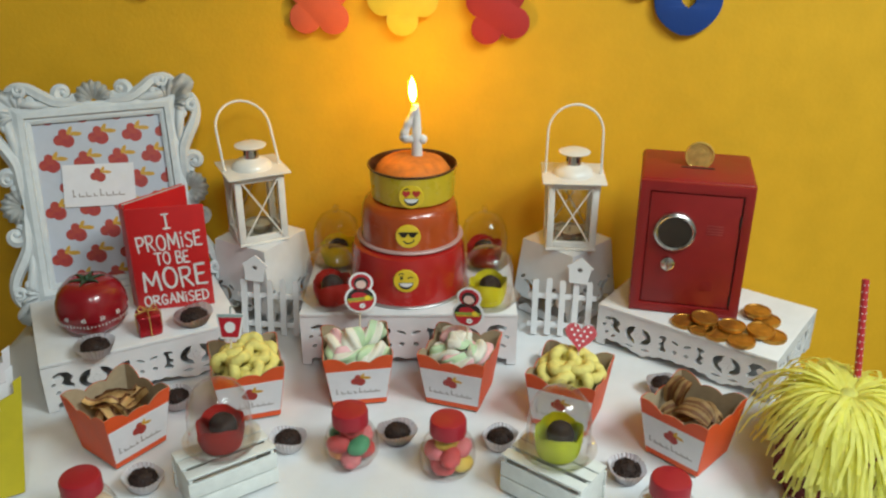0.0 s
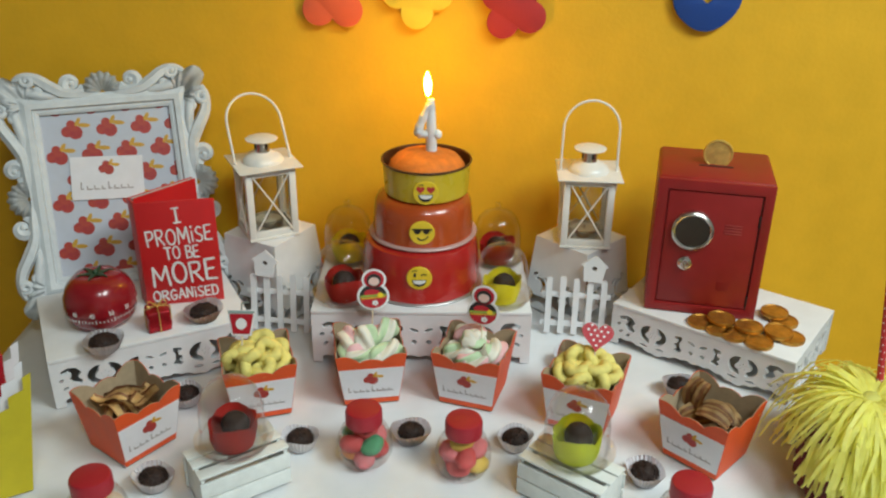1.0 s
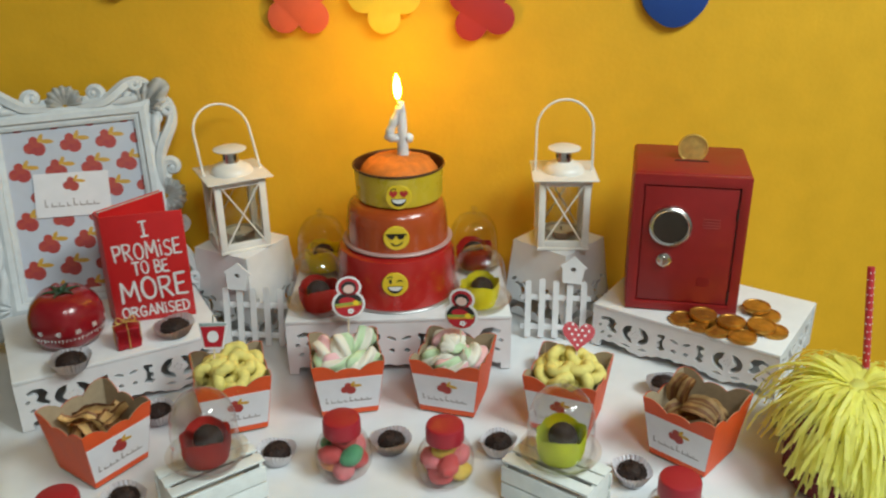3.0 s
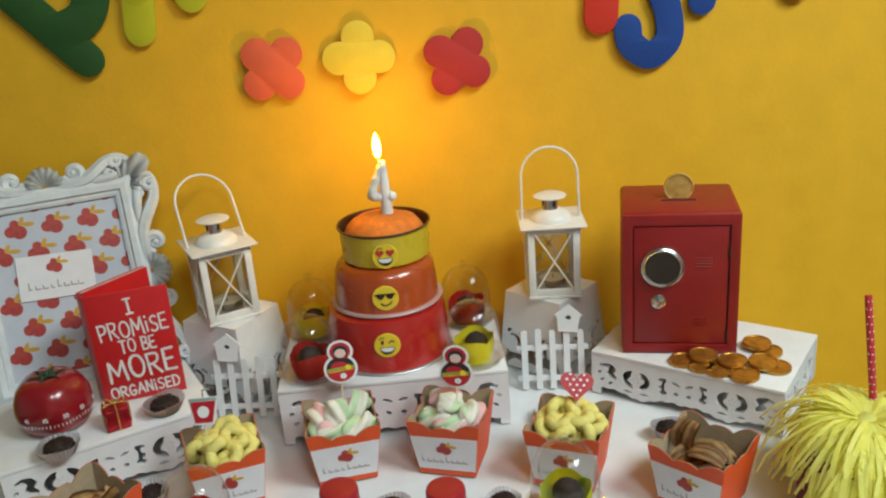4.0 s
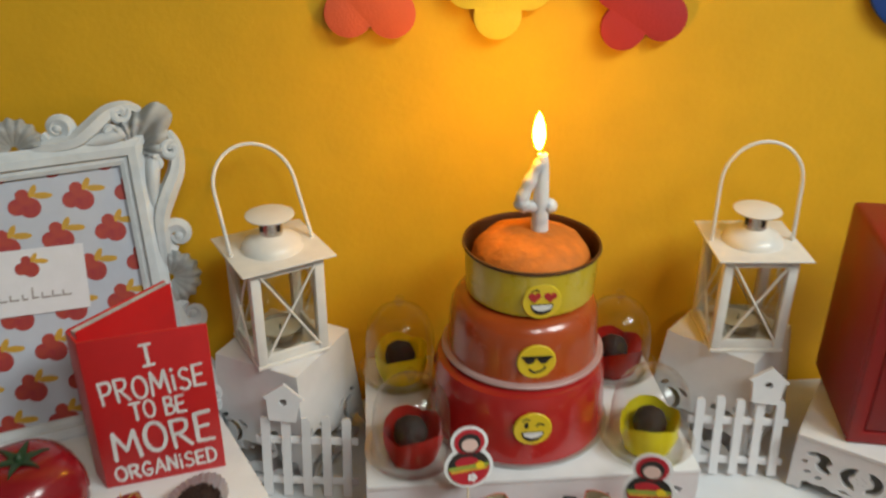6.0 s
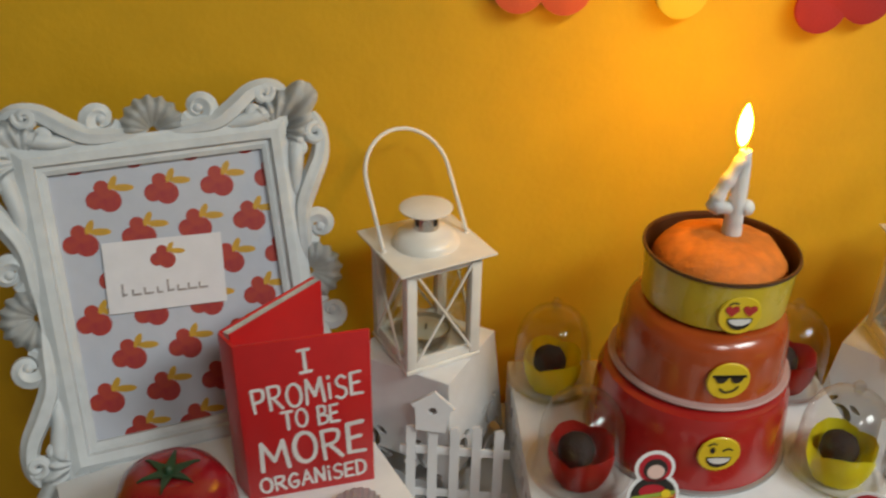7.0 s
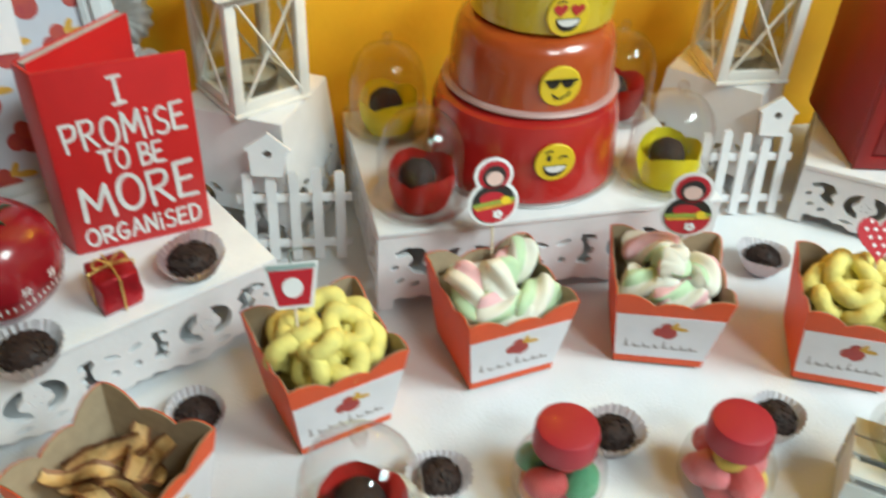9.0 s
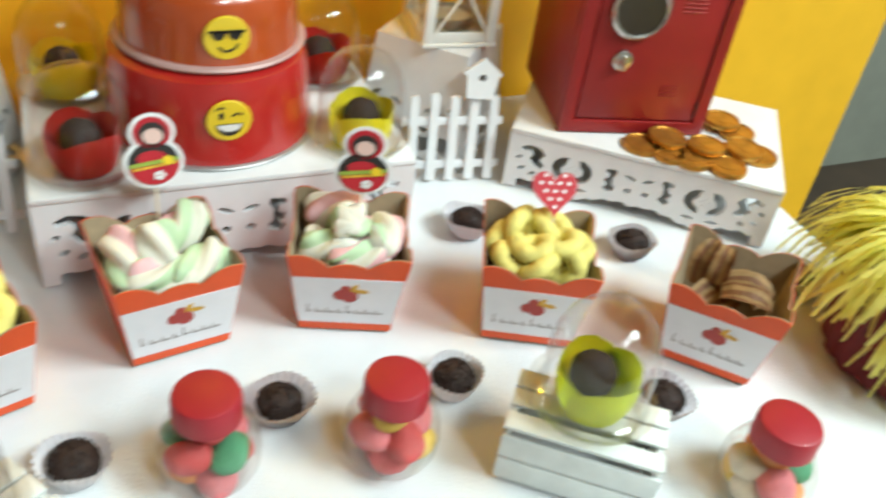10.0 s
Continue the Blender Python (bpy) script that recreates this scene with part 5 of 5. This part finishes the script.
def doll_pick(x, y, z, rz, ry, lean):
    ob = topper("doll_pick", "flat printed nesting doll pick on a wooden stick", x, y, z, rz, ry, lean, 0.045, 1.08, 0.86)
    def eight(g):
        pts = []
        for k in range(48):
            a = 2 * math.pi * k / 48 + math.pi / 2
            d = Vector((math.cos(a), math.sin(a)))
            best = 0
            for cy, r in ((0.0105, 0.0095 + g), (-0.0075, 0.0130 + g)):
                b = d.y * cy
                q = b * b - cy * cy + r * r
                if q > 0:
                    best = max(best, b + math.sqrt(q))
            pts.append((d.x * best, d.y * best))
        return pts
    layer("backing", ob, [eight(0.002)], 0.0, topper_white, "white card edge")
    layer("shawl", ob, [oval(0, 0.0105, 0.0093, n=28)], 0.0006, topper_red)
    layer("hair", ob, [oval(0, 0.0100, 0.0068, n=24)], 0.0010, ink_black)
    layer("blank_oval", ob, [oval(0, 0.0086, 0.0050, 0.0046, 22)], 0.0014, skin_plain)
    layer("belly", ob, [oval(0, -0.0078, 0.0128, n=32)], 0.0006, ink_black)
    layer("skirt", ob, [oval(0, -0.0078, 0.0126, 0.0126, 20, 0.12, math.pi, 2 * math.pi)], 0.0010, topper_red)
    layer("bodice", ob, [oval(-0.001, -0.0045, 0.0075, 0.0045, 20)], 0.0009, topper_red)
    layer("belt", ob, [band([(-0.0115, -0.0085), (0.0110, -0.0055)], 0.0012)], 0.0014, ink_green)
    layer("sash", ob, [band([(-0.0105, -0.0108), (0.0110, -0.0078)], 0.0007)], 0.0014, ink_leaf)
    layer("yellow_flower", ob, [oval(0.0065, -0.0060, 0.0028, n=12)], 0.0018, smile_yellow)
    bm = bmesh.new()
    for k in range(5):
        a = 2 * math.pi * k / 5
        join(bm, cut([oval(0.0020 + 0.0018 * math.cos(a), -0.0148 + 0.0018 * math.sin(a), 0.0013, n=8)], 0.0004, m=pose(0, -0.0017, 0) @ UP))
    part("white_flower", bm, topper_white, ob, angle=0)


doll_pick(-0.0838, 0.7905, 0.8440, 6, 4, 18)
doll_pick(0.0252, 0.7570, 0.8450, -16, 1, 8)
pick = topper("cup_pick", "flat red drink-cup pick with a white dot", -0.2060, 0.7385, 0.8350, -6, -3, 24, 0.036, 1.15)
layer("backing", pick, [[(-0.0085, -0.0115), (0.0085, -0.0115), (0.0125, 0.0100), (-0.0125, 0.0100)]], 0.0, topper_white)
layer("cup", pick, [[(-0.0070, -0.0098), (0.0070, -0.0098), (0.0102, 0.0066), (-0.0102, 0.0066)]], 0.0006, topper_red)
layer("lid", pick, [[(-0.0112, 0.0072), (0.0112, 0.0072), (0.0108, 0.0092), (-0.0108, 0.0092)]], 0.0006, coat("printed_grey_green", (0.30, 0.38, 0.36), 0.5))
layer("dot", pick, [oval(0, -0.0015, 0.0047, n=24)], 0.0011, topper_white)
part("straw", tube([(0, 0, 0.0098), (0, 0, 0.0155), (0.006, 0, 0.0165)], 0.0007, 6), coat("printed_grey_straw", (0.25, 0.28, 0.26), 0.5), pick)
pick = topper("heart_pick", "red card heart pick with small white dots", 0.1310, 0.7215, 0.8335, -4, 8, 34, 0.036, 1.1)
layer("heart", pick, [heart(0.0138)], 0.0, topper_red, "red heart with white dots")
bm = bmesh.new()
for j in range(-4, 5):
    for i in range(-4, 5):
        x, y = 0.0056 * i + 0.0028 * (j % 2), 0.0042 * j
        if (x / 0.011) ** 2 + ((y - 0.001) / 0.010) ** 2 < 1 and (abs(x) > 0.003 or y < 0.005) and y > -0.011 + abs(x) * 1.0:
            join(bm, cut([oval(x, y, 0.0011, n=8)], 0.0004, m=pose(0, -0.0004, 0) @ UP))
part("dots", bm, topper_white, pick, angle=0)


# ---- picket fences with bird houses ----
def fence(label, x, y, rz, house_at):
    ob = thing("picket_fence", label, "toy fence", x, y, T, rz, "white toy fences")
    ob.matrix_world = pose(x, y, T, -9, 0, rz)
    w, n = 0.072, 5
    for k in range(n):
        px = -w / 2 + 0.006 + (w - 0.012) * k / (n - 1)
        hh = 0.066 + (0.002 if k % 2 else 0)
        part("picket", cut([[(-0.0033, 0.0004), (0.0033, 0.0004), (0.0033, hh - 0.003), (0.0015, hh), (-0.0033, hh - 0.001)]], 0.0022, m=pose(px, 0, 0) @ UP), board_white, ob, angle=30)
    for zz in (0.012, 0.046):
        part("rail", box(w + 0.004, 0.0020, 0.0062, (0, 0.0022, zz), 0.0004), board_white, ob)
    hs = part("bird_house", cut([[(-0.0100, 0), (0.0100, 0), (0.0122, 0.0170), (0.0150, 0.0185), (0, 0.0300), (-0.0150, 0.0185), (-0.0122, 0.0170)], oval(0, 0.0155, 0.0030, 0.0027, 14)], 0.0030, m=pose(house_at, -0.0028, 0.0645, 0, 4) @ UP), board_white, ob, "white bird house with a round hole", angle=30)
    part("hole_back", box(0.012, 0.0008, 0.012, (house_at, -0.0008, 0.0800)), coat("brown_card", (0.16, 0.12, 0.10), 0.7), hs)
    return ob


fence("white wooden toy picket fence with a bird house", -0.1955, 0.8650, -7, -0.0165)
fence("white wooden toy picket fence beside the safe", 0.1330, 0.8630, -8, 0.0165)


# ---- foam flowers and letters on the wall ----
def foam(color):
    return coat("craft_foam", color, 0.75, vary=0.04, scale=60, bump=0.2, bump_scale=500, big=10)


def clover(label, x, z, turn, color, r=0.0180, d=0.0215):
    ob = thing("foam_flower", label, "wall decoration", x, 0.9930, z, 0, "foam flowers on the wall")
    pts = []
    for k in range(72):
        a = 2 * math.pi * k / 72
        best = 0
        for q in range(4):
            c = Vector((d * math.cos(q * math.pi / 2), d * math.sin(q * math.pi / 2)))
            u = Vector((math.cos(a), math.sin(a)))
            b = u.dot(c)
            disc = b * b - c.length_squared + r * r * (0.98 ** 2)
            if disc > 0:
                best = max(best, b + math.sqrt(disc))
        pts.append((best * math.cos(a), best * math.sin(a)))
    part("petals", cut([pts], 0.0035, 0.0005, m=pose(0, 0, 0, 0, turn) @ UP), foam(color), ob, angle=30)
    part("pad", box(0.012, 0.0050, 0.012, (0, 0.0043, 0)), foam((0.7, 0.7, 0.65)), ob)


clover("coral foam four-petal flower on the yellow wall", -0.1370, 1.0970, 47, (0.80, 0.13, 0.05))
clover("yellow foam four-petal flower on the yellow wall", -0.0445, 1.1010, 2, (0.84, 0.62, 0.05))
clover("dark red foam four-petal flower on the yellow wall", 0.0610, 1.0880, 33, (0.46, 0.03, 0.03))
clover("dark red foam flower at the end of the row", 0.4400, 1.1600, 20, (0.46, 0.03, 0.03))


def letter(label, color, strokes, w):
    ob = thing("foam_letter", label, "wall letter", 0, 0.9940, 0, 0, "foam letters on the wall")
    for k, s in enumerate(strokes):
        pts = smooth(s, 6) if len(s) > 2 else [Vector(q) for q in s]
        part("stroke", cut([band(pts, w, 8)], 0.0035, 0.0004, m=pose(0, -0.0002 * k, 0) @ UP), color, ob, angle=30)
    part("pad", box(0.012, 0.0044, 0.012, (strokes[0][0][0], 0.0038, strokes[0][0][1])), color, ob)


letter("dark green foam capital letter on the wall", foam((0.02, 0.085, 0.012)), [[(-0.330, 1.123), (-0.434, 1.242)], [(-0.356, 1.152), (-0.322, 1.167), (-0.312, 1.202), (-0.339, 1.237), (-0.386, 1.230), (-0.409, 1.214)]], 0.0185)
letter("lime foam capital letter on the wall", foam((0.56, 0.52, 0.01)), [[(-0.269, 1.148), (-0.254, 1.278)], [(-0.211, 1.178), (-0.248, 1.283)], [(-0.266, 1.190), (-0.222, 1.216)]], 0.0165)
letter("red foam capital letter on the wall", foam((0.62, 0.03, 0.01)), [[(0.2190, 1.1220), (0.2280, 1.2600)]], 0.0185)
letter("blue foam capital letter on the wall", foam((0.01, 0.055, 0.27)), [[(0.2480, 1.1080), (0.2520, 1.0900), (0.2730, 1.0770), (0.2930, 1.0930), (0.2920, 1.1220), (0.2830, 1.1500), (0.2800, 1.1900)], [(0.2800, 1.1900), (0.2950, 1.2120), (0.3200, 1.2080), (0.3330, 1.1800), (0.3290, 1.1300)]], 0.0150)

# ---- fringed yellow tuft in a maroon pot, with a straw ----
raffia = coat("yellow_tissue_strips", (0.95, 0.94, 0.34), 0.6, vary=0.06, scale=90, big=20, tint=(0.90, 0.86, 0.20), thin=0.55)
maroon = coat("maroon_crepe_paper", (0.14, 0.012, 0.016), 0.75, vary=0.15, scale=120, bump=0.5, bump_scale=200)
PX, PY = 0.3420, 0.6110
plant = thing("fringed_pot", "maroon crepe pot topped with yellow tissue fringe", "decoration", PX, PY, T, 0)
part("pot", lathe([(0, 0.0004), (0.046, 0.0004), (0.049, 0.004), (0.050, 0.030), (0.050, 0.058), (0.0495, 0.066), (0.044, 0.066), (0.030, 0.062), (0, 0.062)], 90, wave=lambda a, i: 1 + 0.03 * math.cos(18 * a + 0.3 * i) + 0.012 * math.sin(7 * a)), maroon, plant, "pleated maroon crepe paper", angle=70)
rnd = random.Random(11)
bm = bmesh.new()
for k in range(1900):
    a = rnd.uniform(0, 6.2832)
    if 2.1 < a < 4.0 and k % 8:
        a += 1.7
    el = rnd.uniform(-0.30, 0.35) if k % 4 else rnd.uniform(0.2, 0.6)
    ln = rnd.uniform(0.064, 0.100) if k % 30 else rnd.uniform(0.095, 0.115)
    w = rnd.uniform(0.0011, 0.0023)
    d = Vector((math.cos(a) * math.cos(el), math.sin(a) * math.cos(el), math.sin(el)))
    side = Vector((-math.sin(a), math.cos(a), rnd.uniform(-0.5, 0.5))).normalized()
    p, v, prev = Vector((0.002, 0.012, 0.082)) + d * 0.006, d.copy(), None
    for q in range(7):
        s = side * w * (1 if q < 6 else 0.6)
        pair = (bm.verts.new(p - s), bm.verts.new(p + s))
        if prev:
            bm.faces.new((prev[0], prev[1], pair[1], pair[0]))
        prev = pair
        v = (v + Vector((rnd.gauss(0, 0.15), rnd.gauss(0, 0.15), -0.24 - 0.05 * q))).normalized()
        p = p + v * ln / 6
        p.z = max(p.z, 0.004)
part("fringe", bm, raffia, plant, "bright yellow tissue strips", angle=0, kind="stuff")
part("knot", ball(0.009, (0.002, 0.012, 0.081), 3, None, (1.2, 1.2, 0.8), 0.3, 90), raffia, plant)
straw_red = coat("red_paper_straw", (0.50, 0.025, 0.035), 0.5, vary=0.06)
straw = thing("paper_straw", "red paper straw with white dots stuck in the fringe", "straw", 0.3600, 0.6400, 0.8220, 0)
part("tube", tube([(0, -0.001, 0), (0, 0.026, 0.100)], 0.0030, 16), straw_red, straw)
bm = bmesh.new()
for k in range(16):
    for q in range(3):
        a = -1.57 + (q - 1) * 1.1 + (0.55 if k % 2 else 0)
        z = 0.006 + 0.006 * k
        join(bm, cut([oval(0, 0, 0.0007, n=6)], 0.0004, m=pose(0.00305 * math.cos(a), -0.001 + 0.27 * z + 0.00305 * math.sin(a), z, 0, 0, math.degrees(a) + 90) @ UP))
part("dots", bm, topper_white, straw, angle=0)

# ---- stepped yellow paper bag with red sticks ----
bag_yellow = coat("yellow_card", (0.54, 0.44, 0.012), 0.55, vary=0.06, scale=60, bump=0.08, big=10)
red_film = coat("red_cellophane", (0.45, 0.015, 0.03), 0.2, vary=0.2, scale=80, gloss=0.6, bump=0.5, bump_scale=120)
bag = thing("candy_bag", "yellow stepped card bag holding red wrapped sticks", "bag", -0.4110, 0.5970, T, 30)
half = [(0.044, 0.0004), (0.0615, 0.114), (0.0545, 0.111), (0.0535, 0.1), (0.0415, 0.096), (0.0405, 0.086), (0.02, 0.081), (0.0185, 0.07)]
steps = half + [(-x, z) for x, z in reversed(half)]
part("front", cut([steps], 0.0008, m=pose(0, -0.0235, 0, 1) @ UP), bag_yellow, bag, angle=0)
part("back", cut([[(x * 0.95, z + (0.003 if z > 0.01 else 0)) for x, z in steps]], 0.0008, m=pose(0, 0.0235, 0, -1) @ UP), paper_white, bag, "white inner card", angle=0)
part("liner", cut([[(x * 0.93, z + (0.010 if z > 0.01 else 0)) for x, z in steps]], 0.0006, m=pose(0, -0.0190, 0, 1) @ UP), paper_white, bag, "white inner card", angle=0)
for f in (-1, 1):
    part("gusset", cut([[(-0.0232, 0.0004), (0.0232, 0.0004), (0.0232, 0.090), (0, 0.076), (-0.0232, 0.090)]], 0.0008, m=pose(f * 0.0440, 0, 0, 0, f * 8.4, 90) @ UP), bag_yellow, bag, angle=0)
rnd = random.Random(3)
for k in range(26):
    x, y = -0.036 + 0.0029 * k, rnd.uniform(-0.009, 0.014)
    st = thing("red_stick", "red shiny wrapped candy stick in a bag", "sweet", 0, 0, 0, 0, "red candy sticks")
    st.matrix_world = bag.matrix_world @ pose(x, y, 0.012, rnd.uniform(-3, 3), 230 * x + rnd.uniform(-4, 6), rnd.uniform(0, 180))
    part("wrapper", tube([(0, 0, 0), (0.0006, 0, 0.05), (0, 0.0005, 0.078), (0.002, 0, rnd.uniform(0.096, 0.114))], [0.0026, 0.0032, 0.0036, 0.0010], 7), red_film, st, angle=30)
